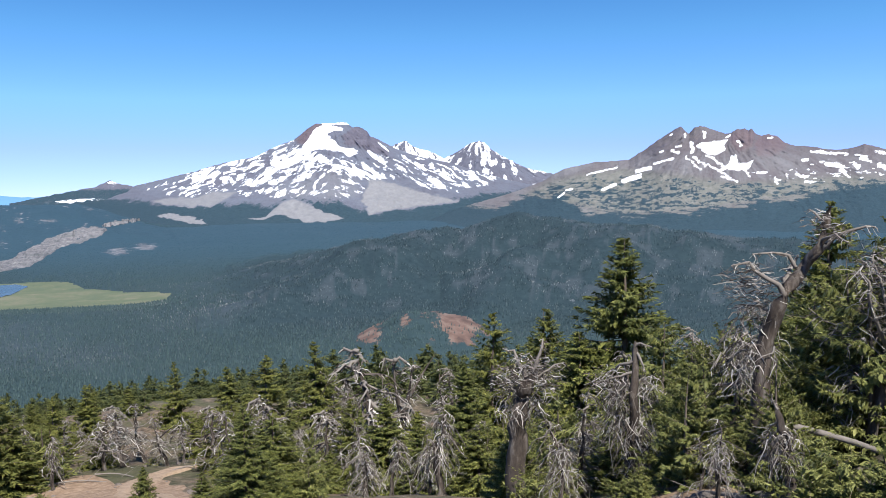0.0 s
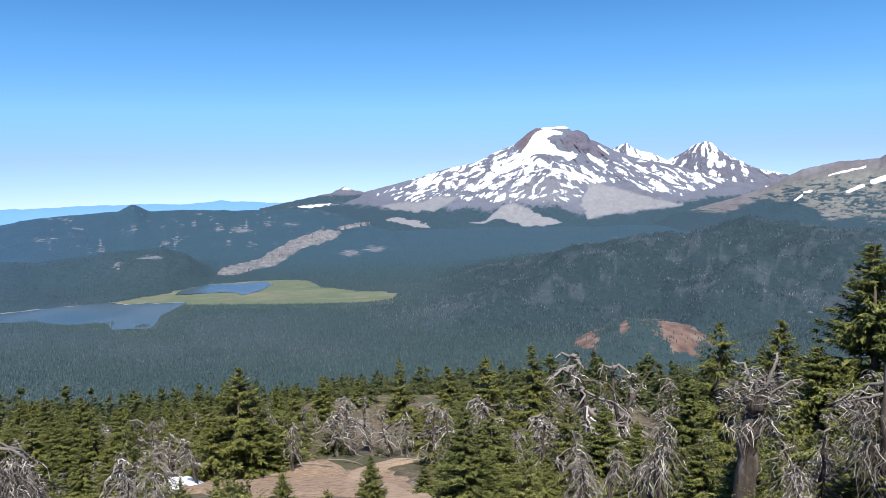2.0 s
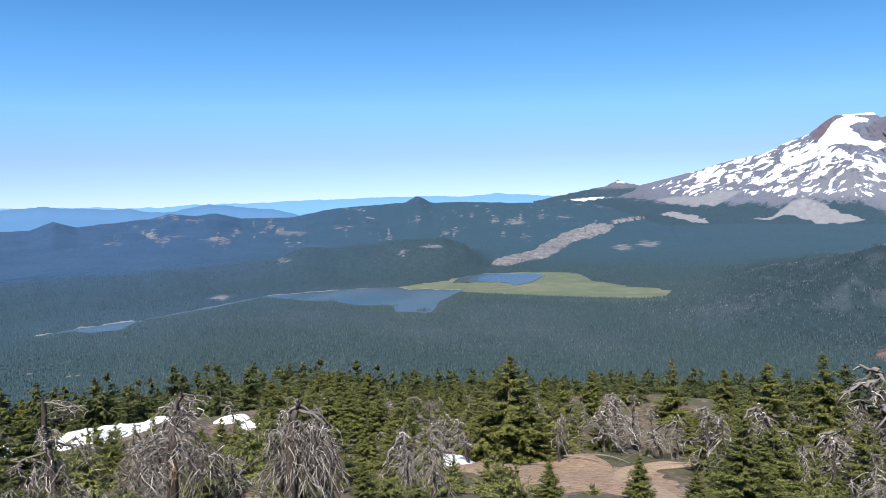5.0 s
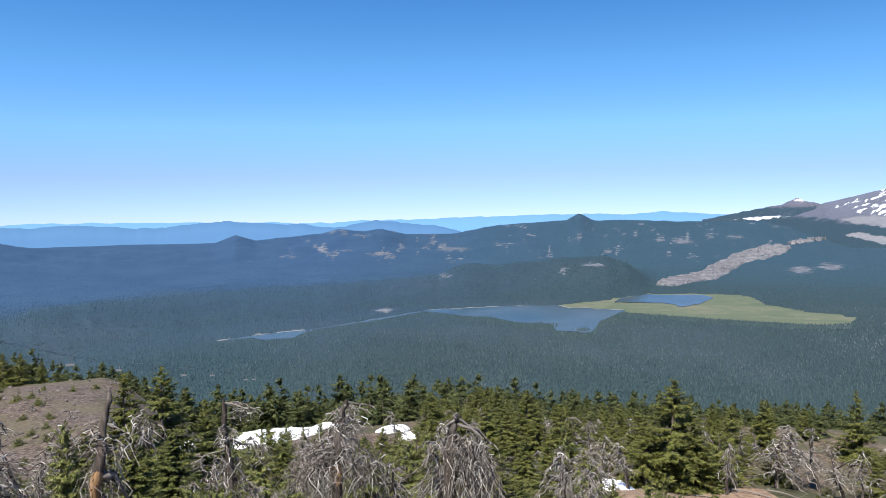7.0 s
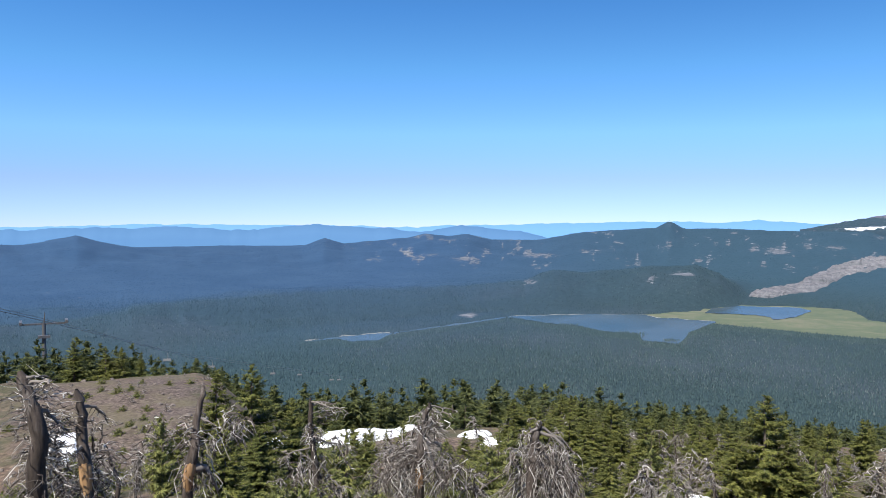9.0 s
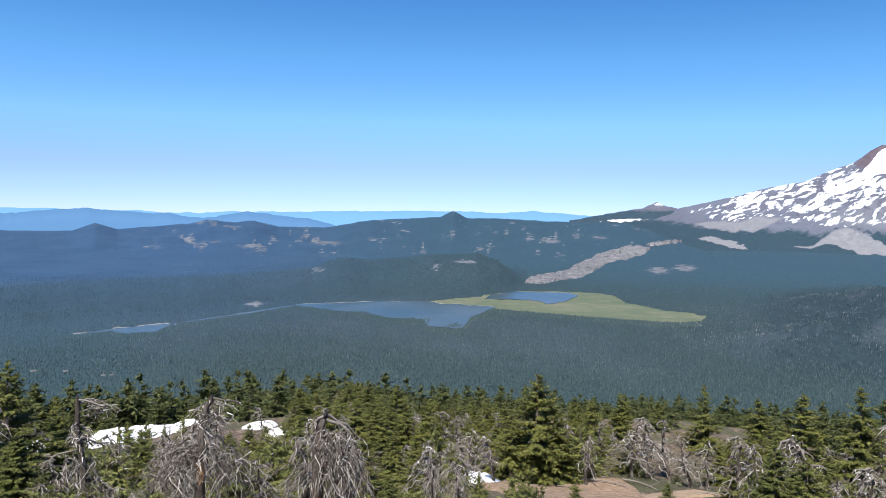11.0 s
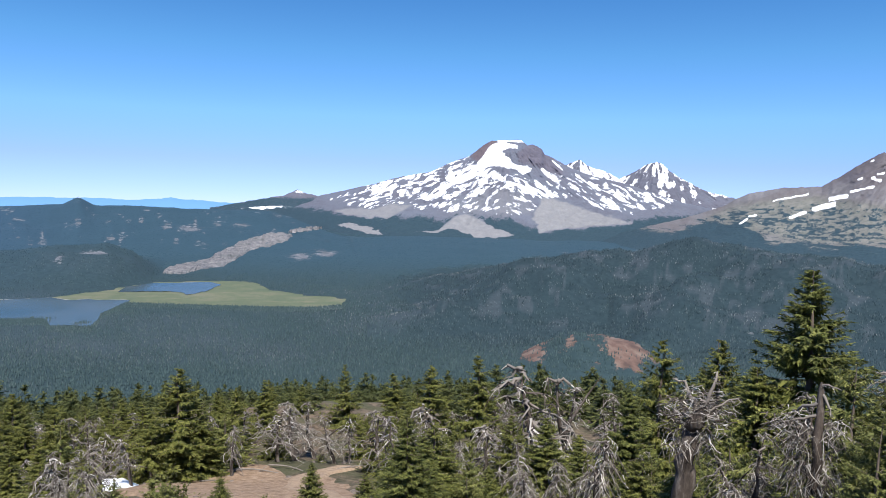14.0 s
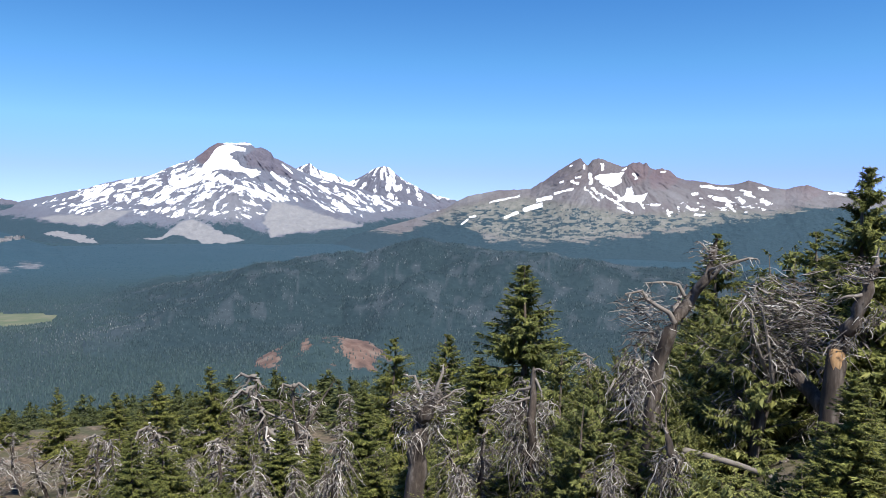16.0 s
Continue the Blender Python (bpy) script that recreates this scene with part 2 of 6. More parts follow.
def mat_twigs():
    """Bare wood, weather-bleached silver; random dark pieces put shaded gaps into the colour."""
    k = Mat("weathered_wood", 0.85)
    n, r = k.noise(5.0, 6, 0.7, (1, 1, 0.3)), k.island()
    col = k.ramp(r, (0.0, (0.040, 0.032, 0.028)), (0.40, (0.100, 0.084, 0.074)), (0.66, (0.250, 0.228, 0.210)), (0.88, (0.500, 0.478, 0.452)), (1.0, (0.640, 0.620, 0.590)))
    col = k.mix(k.ramp(n, (0.35, 0.0), (0.7, 0.55)), col, (0.10, 0.085, 0.075))
    k.bump(n, 0.5, 0.02)
    return k.done(col)


def mat_snow():
    k = Mat("old_snow", 0.6)
    n = k.noise(1.3, 6)
    k.bump(k.noise(0.9, 5), 0.5, 0.15)
    return k.done(k.mix(k.ramp(n, (0.55, 0.0), (0.8, 0.5)), (0.84, 0.86, 0.90), (0.62, 0.58, 0.54)))


def mat_stone(name, a, b):
    k = Mat(name, 0.92)
    n = k.noise(3.0, 8, 0.7)
    k.bump(n, 0.7, 0.05)
    return k.done(k.mix(k.math("MULTIPLY", k.each(), 0.5), k.ramp(n, (0.3, a), (0.7, b)), a))


def mat_metal(name, c, rough=0.5):
    k = Mat(name, rough)
    k.b.inputs["Metallic"].default_value = 0.6
    return k.done(k.mix(k.noise(1.5, 5), c, tuple(v * 0.7 for v in c)))


LAND = mat_land()
# volcano tones shifted to blue-grey: distance haze put into the rock colour
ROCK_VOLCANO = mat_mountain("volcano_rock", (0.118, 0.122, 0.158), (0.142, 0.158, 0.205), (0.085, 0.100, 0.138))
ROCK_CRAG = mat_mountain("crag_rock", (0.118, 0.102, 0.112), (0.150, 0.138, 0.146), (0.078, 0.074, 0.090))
FOREST = mat_forest()
WATER, MEADOW, LAVA, SNOW, SHORE = mat_water(), mat_meadow(), mat_lava(), mat_snow(), mat_shore()
# copies of one hemlock: light and shade put into each copy's tones
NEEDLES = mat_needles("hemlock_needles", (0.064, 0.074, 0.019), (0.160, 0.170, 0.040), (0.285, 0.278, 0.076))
NEAR_NEEDLES = mat_needles("near_hemlock_needles", (0.044, 0.054, 0.016), (0.145, 0.162, 0.042), (0.320, 0.325, 0.090))
DARK_NEEDLES = mat_needles("dark_hemlock_needles", (0.030, 0.042, 0.017), (0.084, 0.098, 0.034), (0.165, 0.172, 0.054))
PINE_NEEDLES = mat_needles("pine_needles", (0.066, 0.080, 0.026), (0.200, 0.216, 0.066), (0.370, 0.370, 0.125))
BARK = mat_bark("live_bark", (0.050, 0.040, 0.034), (0.13, 0.105, 0.088), (0.22, 0.19, 0.165))
DEAD_TRUNK = mat_bark("weathered_trunk", (0.022, 0.018, 0.016), (0.072, 0.058, 0.050), (0.22, 0.20, 0.185))
DEAD = mat_twigs()
STONE = mat_stone("slope_stone", (0.10, 0.085, 0.078), (0.25, 0.215, 0.19))
STEEL = mat_metal("painted_steel", (0.20, 0.20, 0.21))


# ---- mesh helpers ----
def hash2(i, j, seed):
    h = (i.astype(np.int64) * 374761393 + j.astype(np.int64) * 668265263 + seed * 974711) & 0x7FFFFFFF
    h = ((h ^ (h >> 13)) * 1274126177) & 0x7FFFFFFF
    return ((h ^ (h >> 16)) & 0xFFFF) / 65535.0


def vnoise(x, y, seed=0):
    i, j = np.floor(x), np.floor(y)
    u, v = x - i, y - j
    u, v = u * u * (3 - 2 * u), v * v * (3 - 2 * v)
    a, b = hash2(i, j, seed), hash2(i + 1, j, seed)
    c, d = hash2(i, j + 1, seed), hash2(i + 1, j + 1, seed)
    return (a + (b - a) * u) * (1 - v) + (c + (d - c) * u) * v


def fbm(x, y, octaves=5, seed=0, gain=0.5):
    """Noise from -1 to 1, or nearly."""
    s, a, tot = 0.0, 1.0, 0.0
    for o in range(octaves):
        s = s + a * (2 * vnoise(x * 2.03 ** o + 17.3 * o, y * 2.03 ** o - 9.1 * o, seed + o) - 1)
        tot += a
        a *= gain
    return s / tot * 1.4


def step(a, b, x):
    t = np.clip((x - a) / (b - a), 0, 1)
    return t * t * (3 - 2 * t)


def knots(az, pairs):
    p = np.array(pairs, float)
    return np.interp(az, p[:, 0], p[:, 1])


def mesh_of(name, verts, faces, material, smooth=True, attrs=None):
    me = bpy.data.meshes.new(name)
    verts, faces = np.asarray(verts, np.float32), np.asarray(faces, np.int32)
    n = faces.shape[1]
    me.vertices.add(len(verts))
    me.vertices.foreach_set("co", verts.ravel())
    me.loops.add(faces.size)
    me.loops.foreach_set("vertex_index", faces.ravel())
    me.polygons.add(len(faces))
    me.polygons.foreach_set("loop_start", np.arange(0, faces.size, n, dtype=np.int32))
    me.polygons.foreach_set("loop_total", np.full(len(faces), n, np.int32))
    me.polygons.foreach_set("use_smooth", np.full(len(faces), smooth))
    for k, v in (attrs or {}).items():
        at = me.attributes.new(k, "FLOAT", "POINT")
        at.data.foreach_set("value", np.asarray(v, np.float32).ravel())
    me.update(calc_edges=True)
    me.validate()
    me.materials.append(material)
    return me


def grid_faces(rows, cols, wrap=False):
    i, j = np.meshgrid(np.arange(rows - 1), np.arange(cols if wrap else cols - 1), indexing="ij")
    i, j = i.ravel(), j.ravel()
    k = (j + 1) % cols
    return np.stack([i * cols + j, i * cols + k, (i + 1) * cols + k, (i + 1) * cols + j], 1)


def place(az, r, z):
    """World places from degrees to the right, distance and height."""
    a = np.radians(az)
    return np.stack([np.sin(a) * r, np.cos(a) * r, z], -1)


def height_at(el, r):
    """Height of what stands el degrees above the eye's level at distance r."""
    return EYE + r * np.tan(np.radians(el))


# ---- the lie of the land ----
LEFT = [(0, 0), (10, -2.9), (30, -10.2), (45, -14.3), (60, -16.7), (72, -17.9), (88, -23), (110, -31), (200, -66), (600, -198), (1900, -198), (3500, -176), (4900, -182)]
KNOLL = [(0, 0), (10, -2.8), (40, -11.1), (60, -12.0), (80, -13.2), (95, -17), (200, -60), (600, -198), (1900, -198), (3500, -180), (4900, -180)]
RIGHT = [(0, 0), (8, -2.2), (15, -3.6), (25, -4.6), (35, -5.3), (50, -9), (70, -17), (100, -28), (600, -198), (1900, -198), (3500, -176), (4900, -182)]
BACK = [(0, 0), (30, 6), (100, 26), (600, 150), (1500, 180), (4900, -100)]
# ranges: distance, foreground width, far width, roughness, crest as (degrees, degrees)
RIDGES = [
    (3900, 1300, 500, 13, [(-100, -1.9), (-80, -1.9), (-77, -1.4), (-74.3, -2.1), (-70, -2.6), (-62.5, -2.4), (-60.8, -1.7), (-59.4, -2.1), (-55, -1.7),
                           (-53.8, -1.4), (-52, -1.6), (-50.6, -1.45), (-49, -1.85), (-45.8, -1.85), (-42.6, -1.3), (-37.6, -0.95), (-36.7, -0.5),
                           (-35.7, -1.0), (-30, -1.12), (-24.5, -1.2), (-20, -2.4), (-14, -4)]),
    ([(-86, 1450), (-74, 1520), (-66, 1700), (-58, 1850), (-50, 1980), (-40, 2050)], 400, 420, 11, [(-90, -7.4), (-80.3, -7.1), (-75.4, -6.85), (-73.7, -6.45), (-65.7, -5.8), (-58.7, -5.65), (-50.6, -5.25), (-46.6, -4.8), (-45.4, -4.2), (-44.6, -4.0),
                                                                                       (-42.6, -4.2), (-38.7, -3.75), (-34.9, -3.55), (-33.4, -4.1), (-32, -5.2), (-29, -7)]),
    ([(0, 1260), (2.4, 1300), (4.45, 1410), (6.9, 1530), (10, 1660), (12, 1740), (16, 1760)], 300, 110, 16, [(-2, -10), (2.43, -7.6), (4.45, -6.4), (6.86, -5.3), (10, -4.1), (12, -3.3), (15, -4.6), (18, -6)]),
    ([(-18, 1300), (-8, 1440), (-3, 1560), (0, 1700)], 240, 160, 14, [(-20, -9.5), (-14, -7.6), (-9.5, -6.2), (-4.5, -5.2), (-1, -4.2), (2, -4.4), (5, -8)]),
    (1750, 560, 420, 26, [(-24, -9), (-18.4, -7.0), (-15.8, -6.5), (-13.5, -6.0), (-9.2, -4.7), (-4, -3.75), (1.3, -3.3), (4.9, -2.3), (8.5, -2.7), (12, -3.1),
                         (16, -3.6), (20, -4.0), (30, -4.2), (45, -7)]),
]


def near_weight(r):
    return 1 - step(110, 190, r)


def land(az, r):
    """Height of the ground at az degrees to the right and r metres off."""
    az, r = np.asarray(az, float), np.asarray(r, float)
    a = (az + 180) % 360 - 180
    prof = lambda p: np.interp(r, [k[0] for k in p], [k[1] for k in p])
    z = prof(LEFT)
    z = z + (prof(KNOLL) - z) * (1 - step(-70, -63, a))
    z = z + (prof(RIGHT) - z) * step(4, 27, a)
    z = z + (prof(BACK) - z) * step(62, 120, np.abs(a + 22))
    x, y = np.sin(np.radians(a)) * r, np.cos(np.radians(a)) * r
    z = z + (0.35 * fbm(x / 9, y / 9, 4, 3) + 0.8 * fbm(x / 22, y / 22, 3, 4) * step(25, 45, r)) * step(4, 20, r) * near_weight(r)
    z = z + 0.9 * step(25, 31, a) * step(60, 44, a) * np.exp(-(((r - 15) / 4.5) ** 2))
    z = z + 4.0 * fbm(x / 160, y / 160, 4, 5) * step(700, 1500, r)
    for rc, front, back, rough, crest in RIDGES:
        rc = knots(a, rc) if isinstance(rc, list) else rc
        c = height_at(knots(a, crest), rc) + rough * 0.25 * fbm(a * 0.9, a * 0 + front, 5, 11)
        s = np.where(r < rc, (rc - r) / front, (r - rc) / back)
        fall = np.clip(1 - s, 0, 1)
        fall = fall * fall * (3 - 2 * fall) * 0.5 + fall * 0.5
        gully = rough * (fbm(x / 170, y / 170, 5, 21) + 0.5 * (0.5 - np.abs(fbm(x / 75, y / 75, 3, 23)))) * np.clip(4 * fall * (1 - fall), 0, 1)
        up = np.maximum(c - z, 0) * fall + gully * (c > z)
        z = z + up
    d = np.hypot((a + 1.6) * 17.6, r - 1010)
    z = z + 45 * np.clip(1 - d / 92, 0, 1) ** 0.85 * (1 + 0.12 * fbm(x / 30, y / 30, 4, 31)) * (1 - 0.25 * np.exp(-((d / 22) ** 2)))
    return z


# flat wet ground: far shore and near shore as (degrees to the right, degrees below the eye)
LEVEL = -197.4
SHORES = {
    "lake": ([(-47.8, -7.3), (-42.6, -7.12), (-38.3, -7.0), (-37.5, -7.2), (-34.9, -7.26), (-33.6, -7.36)],
             [(-47.8, -7.4), (-45, -7.8), (-42.6, -8.0), (-41, -8.3), (-38.66, -8.46), (-38.4, -8.84), (-36, -8.96), (-35.5, -8.5), (-35.4, -8.2), (-34.5, -7.8), (-33.6, -7.4)]),
    "upper_lake": ([(-34.3, -6.75), (-33.8, -6.46), (-31.95, -6.22), (-28.4, -6.2), (-27.74, -6.36)], [(-34.3, -6.8), (-31.2, -6.8), (-30.2, -6.9), (-30, -7.05), (-28.8, -6.81), (-27.74, -6.42)]),
    "pond": ([(-62.6, -9.0), (-60.3, -8.75), (-57.1, -8.47), (-56.1, -8.53)], [(-62.6, -9.04), (-59.9, -8.9), (-59.1, -9.1), (-57.1, -9.05), (-56.1, -8.6)]),
    "channel": ([(-56, -8.5), (-52.2, -7.95), (-50.6, -7.76), (-47.9, -7.32)], [(-56, -8.58), (-52.2, -8.08), (-50.6, -7.9), (-47.9, -7.44)]),
    "meadow": ([(-38.3, -7.0), (-35.6, -6.71), (-33.8, -6.39), (-32, -6.15), (-28, -6.1), (-26, -6.15), (-25.1, -6.32), (-24.4, -6.71), (-22.4, -7.02), (-19, -7.29)],
               [(-38.3, -7.2), (-33.4, -7.52), (-31.2, -7.63), (-27.7, -7.83), (-25, -7.9), (-21.3, -7.94), (-19.4, -7.76), (-19, -7.35)]),
}


def shore_r(az, line, level=LEVEL):
    return (EYE - level) / np.tan(np.radians(-knots(az, line)))


def in_shore(az, r, name, margin=0.0):
    """1 inside the outline, 0 outside, softly within the margin (metres)."""
    far, near = SHORES[name]
    m = max(margin, 1.0)
    inside = step(-m, m * 0.3, shore_r(az, far) - r) * step(-m, m * 0.3, r - shore_r(az, near))
    return inside * (az > far[0][0] - m / 25) * (az < far[-1][0] + m / 25)


land_raw = land


def land(az, r):
    z = land_raw(az, r)
    a = (np.asarray(az, float) + 180) % 360 - 180
    for name in SHORES:                                   # low even banks, then the bed
        z = z + (LEVEL + 0.5 - z) * in_shore(a, r, name, 110)
    for name in SHORES:
        z = z + (LEVEL - 1.0 - z) * in_shore(a, r, name, 8)
    return z


def ground_hit(az, el, r0=650.0, r1=4600.0):
    """Distance at which a line of sight el degrees up first meets the land."""
    az, el = np.atleast_1d(np.asarray(az, float)), np.atleast_1d(np.asarray(el, float))
    rs = np.geomspace(r0, r1, 500)
    above = land(az[:, None], rs[None, :]) >= height_at(el[:, None], rs[None, :])
    k = np.where(above.any(1), above.argmax(1), len(rs) - 1)
    return rs[k]


# bare cliffs and clearings: degrees to the right, degrees over the eye's level, breadth, height
CRAGS = [(-50.8, -3.21, 2.0, 0.36), (-45.6, -2.99, 2.4, 0.28), (-42.2, -2.67, 1.6, 0.2), (-57.6, -3.28, 0.7, 0.16), (-34.0, -2.94, 1.2, 0.24), (-29.9, -2.51, 1.8, 0.48), (-28.1, -2.12, 0.9, 0.48),
         (-37.9, -4.46, 0.8, 0.28), (-22.4, -4.4, 1.6, 0.5), (-20.6, -4.15, 1.6, 0.5), (-35.7, -4.19, 1.8, 0.32), (-46.2, -4.87, 1.0, 0.36), (-50.6, -7.24, 1.8, 0.4), (-26.5, -2.29, 1.4, 0.32), (-32.5, -1.32, 0.6, 0.16)]
CLEARINGS = [(-78.8, -5.09, 0.4, 0.24), (-76.4, -5.39, 1.0, 0.28), (-60.8, -1.8, 0.6, 0.2), (-36.7, -0.85, 0.6, 0.32), (-3.6, -3.66, 1.6, 0.16), (-6.0, -4.38, 0.7, 0.28), (5.3, -2.39, 0.6, 0.32),
             (12.0, -3.33, 0.4, 0.4), (8.1, -8.66, 3.6, 0.12), (-8.5, -8.9, 1.0, 0.12), (3.7, -4.83, 1.6, 0.4), (-5.7, -6.91, 1.6, 0.32), (16.2, -5.95, 2.8, 0.36), (19.8, -5.87, 1.2, 0.48)]


def crag_mask(az, r):
    e = np.degrees(np.arctan2(land(az, r) - EYE, r))
    x, y = np.sin(np.radians(az)) * r, np.cos(np.radians(az)) * r
    m = 0.58 * step(0.12, 0.5, fbm(az * 1.7, r / 260 + az * 0.3, 5, 41, 0.6)) * step(2500, 2900, r) * (1 - step(3900, 4100, r)) * step(-66, -55, az) * (1 - step(-24, -20, az))
    for strength, spots in ((0.78, CRAGS), (0.45, CLEARINGS)):
        for ca, ce, wa, we in spots:
            m = np.maximum(m, strength * np.exp(-(((az - ca) / (0.62 * wa)) ** 2 + ((e - ce) / (0.62 * we)) ** 2)))
    return m * step(900, 1000, r)


def cinder_mask(az, r):
    d = np.hypot((az + 1.6) * 17.6, r - 1010)
    x, y = np.sin(np.radians(az)) * r, np.cos(np.radians(az)) * r
    m = 0.46 + 0.42 * np.exp(-(((az + 5.9) / 0.8) ** 2)) * step(30, 60, d) + 0.60 * np.exp(-(((az - 0.7) / 0.85) ** 2)) * step(12, 30, d) + 0.12 * np.exp(-(((d - 26) / 10) ** 2)) + 0.5 * fbm(x / 24, y / 24, 4, 7)
    return (1 - step(80, 96, d)) * np.clip(m, 0, 1)


def thin_field(az, r):
    """How thinned and grey with bare trunks the forest is, 0 to 1."""
    x, y = np.sin(np.radians(az)) * r, np.cos(np.radians(az)) * r
    t = 0.42 + 0.40 * fbm(x / 150, y / 150, 4, 101) + 0.25 * fbm(x / 700, y / 700, 3, 103)
    ridge = step(1150, 1300, r) * step(1860, 1800, r) * step(-19, -13, az)
    bald = fbm(az * 0.6 + r / 200, r / 70 - az * 0.35, 5, 105, 0.68) + 0.6 * fbm(x / 24, y / 24, 3, 106, 0.7)
    t = t * (1 - ridge) + ridge * (0.16 + 0.85 * step(-0.20, 0.45, bald))
    return t + 0.12 * step(1000, 1130, r) * step(1560, 1450, r) * (az < -15) - 0.25 * step(1050, 900, r) * step(-50, -34, az) + 0.12 * step(-40, -56, az) * step(1500, 1300, r) - 0.34 * step(1880, 2100, r)


def haze_field(az, r):
    """Distance haze put into the colour: blue-green on higher hills and the western plain."""
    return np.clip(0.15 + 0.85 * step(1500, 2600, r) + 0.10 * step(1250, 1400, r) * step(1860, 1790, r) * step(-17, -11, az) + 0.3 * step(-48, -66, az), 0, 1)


def west_haze(az, r):
    """The wide plain to the west, with blue-grey distance haze put into its colour."""
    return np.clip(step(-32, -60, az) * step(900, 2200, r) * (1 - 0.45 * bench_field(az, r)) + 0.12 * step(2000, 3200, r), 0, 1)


def bench_field(az, r):
    """The low wooded bench behind the lakes."""
    rc = knots(az, [(-86, 1450), (-74, 1520), (-66, 1700), (-58, 1850), (-50, 1980), (-40, 2050)])
    return step(rc - 420, rc - 320, r) * step(rc + 120, rc + 10, r) * step(-26, -31, az)


def dark_field(az, r):
    """Darker forest tone on the long ridge, before it and on the bench."""
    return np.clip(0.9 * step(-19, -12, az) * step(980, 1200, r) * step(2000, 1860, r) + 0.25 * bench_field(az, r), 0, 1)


def scree_mask(az, r):
    m = np.exp(-(((az + 75) / 7) ** 2 + ((r - 60) / 24) ** 2)) + np.exp(-(((az + 59) / 6) ** 2 + ((r - 76) / 10) ** 2)) + step(12, 20, az) * step(60, 45, az) * step(40, 25, r)
    return np.clip(m, 0, 1)


def make_ground():
    az = np.concatenate([np.arange(-84, 42, 0.2), np.arange(42, 276, 6.0)])
    rs = np.concatenate([np.linspace(0.0, 4, 9)[:-1], np.geomspace(4, 4900, 270)])
    A, R = np.meshgrid(az, rs)
    fold = (A + 180) % 360 - 180
    v = place(A, R, land(A, R)).reshape(-1, 3)
    faces = grid_faces(len(rs), len(az), True)
    me = mesh_of("ground", v, faces, LAND, True, {"near": 1 - step(95, 150, R), "thin": thin_field(fold, R), "haze": haze_field(fold, R), "west": west_haze(fold, R), "old": dark_field(fold, R), "crag": crag_mask(fold, R), "cinder": cinder_mask(fold, R), "scree": scree_mask(fold, R)})
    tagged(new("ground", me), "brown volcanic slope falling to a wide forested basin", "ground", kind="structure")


make_ground()


def make_flat(name, key, level, material, label, category):
    far, near = SHORES[key]
    az = np.linspace(far[0][0], far[-1][0], 220)
    wob = 0.006 * fbm(az * 1.3, az * 0, 4, 51)
    f, n = shore_r(az, [(a, e) for a, e in far]), shore_r(az, near)
    f = f * (1 + wob)
    n = np.minimum(n * (1 + 0.008 * fbm(az * 1.5, az * 0 + 5, 4, 52)), f - 1)
    s = np.linspace(0, 1, 14)[:, None]
    R = n + (f - n) * s
    A = np.broadcast_to(az, R.shape)
    Z = level + (0.5 * fbm(A * 3, R / 30, 3, 53) if key == "meadow" else 0 * R)
    me = mesh_of(name, place(A, R, Z).reshape(-1, 3), grid_faces(14, 220), material)
    return tagged(new(name, me), label, category, kind="structure")


make_flat("water", "lake", LEVEL + 0.4, WATER, "calm blue lake among dark conifers in the basin", "lake")
make_flat("water", "upper_lake", LEVEL + 0.8, WATER, "shallow blue lake at the edge of a green marsh", "lake")
make_flat("water", "pond", LEVEL + 0.4, WATER, "small narrow blue lake in the forest", "lake")
make_flat("water", "channel", LEVEL + 0.4, WATER, "narrow dark channel joining the lakes below the hill", "lake")
make_flat("meadow", "meadow", LEVEL, MEADOW, "bright green wet meadow beside the lake", "meadow")


def make_shore(key, wide):
    """The pale strip of sand and driftwood along the far side of a lake."""
    far, near = SHORES[key]
    az = np.linspace(far[0][0] + 0.1, far[-1][0] - 0.1, 160)
    f = shore_r(az, far) * (1 + 0.006 * fbm(az * 1.3, az * 0, 4, 51))
    w = wide * np.clip(0.45 + 0.9 * fbm(az * 2.0, az * 0, 4, 55), 0.05, 1.2)
    q = np.array([-0.15, 0.3, 0.7, 1.0])[:, None]
    R = f + w * q
    Z = LEVEL + 0.3 + 0.12 * w * np.clip(q, 0, 1) + 0 * R
    me = mesh_of("shore", place(np.broadcast_to(az, R.shape), R, Z).reshape(-1, 3), grid_faces(4, 160), SHORE)
    tagged(new("shore", me), "pale strip of sand along the far lake shore", "shore", kind="structure")


for key_, wide_ in (("lake", 5), ("pond", 8), ("upper_lake", 3)):
    make_shore(key_, wide_)


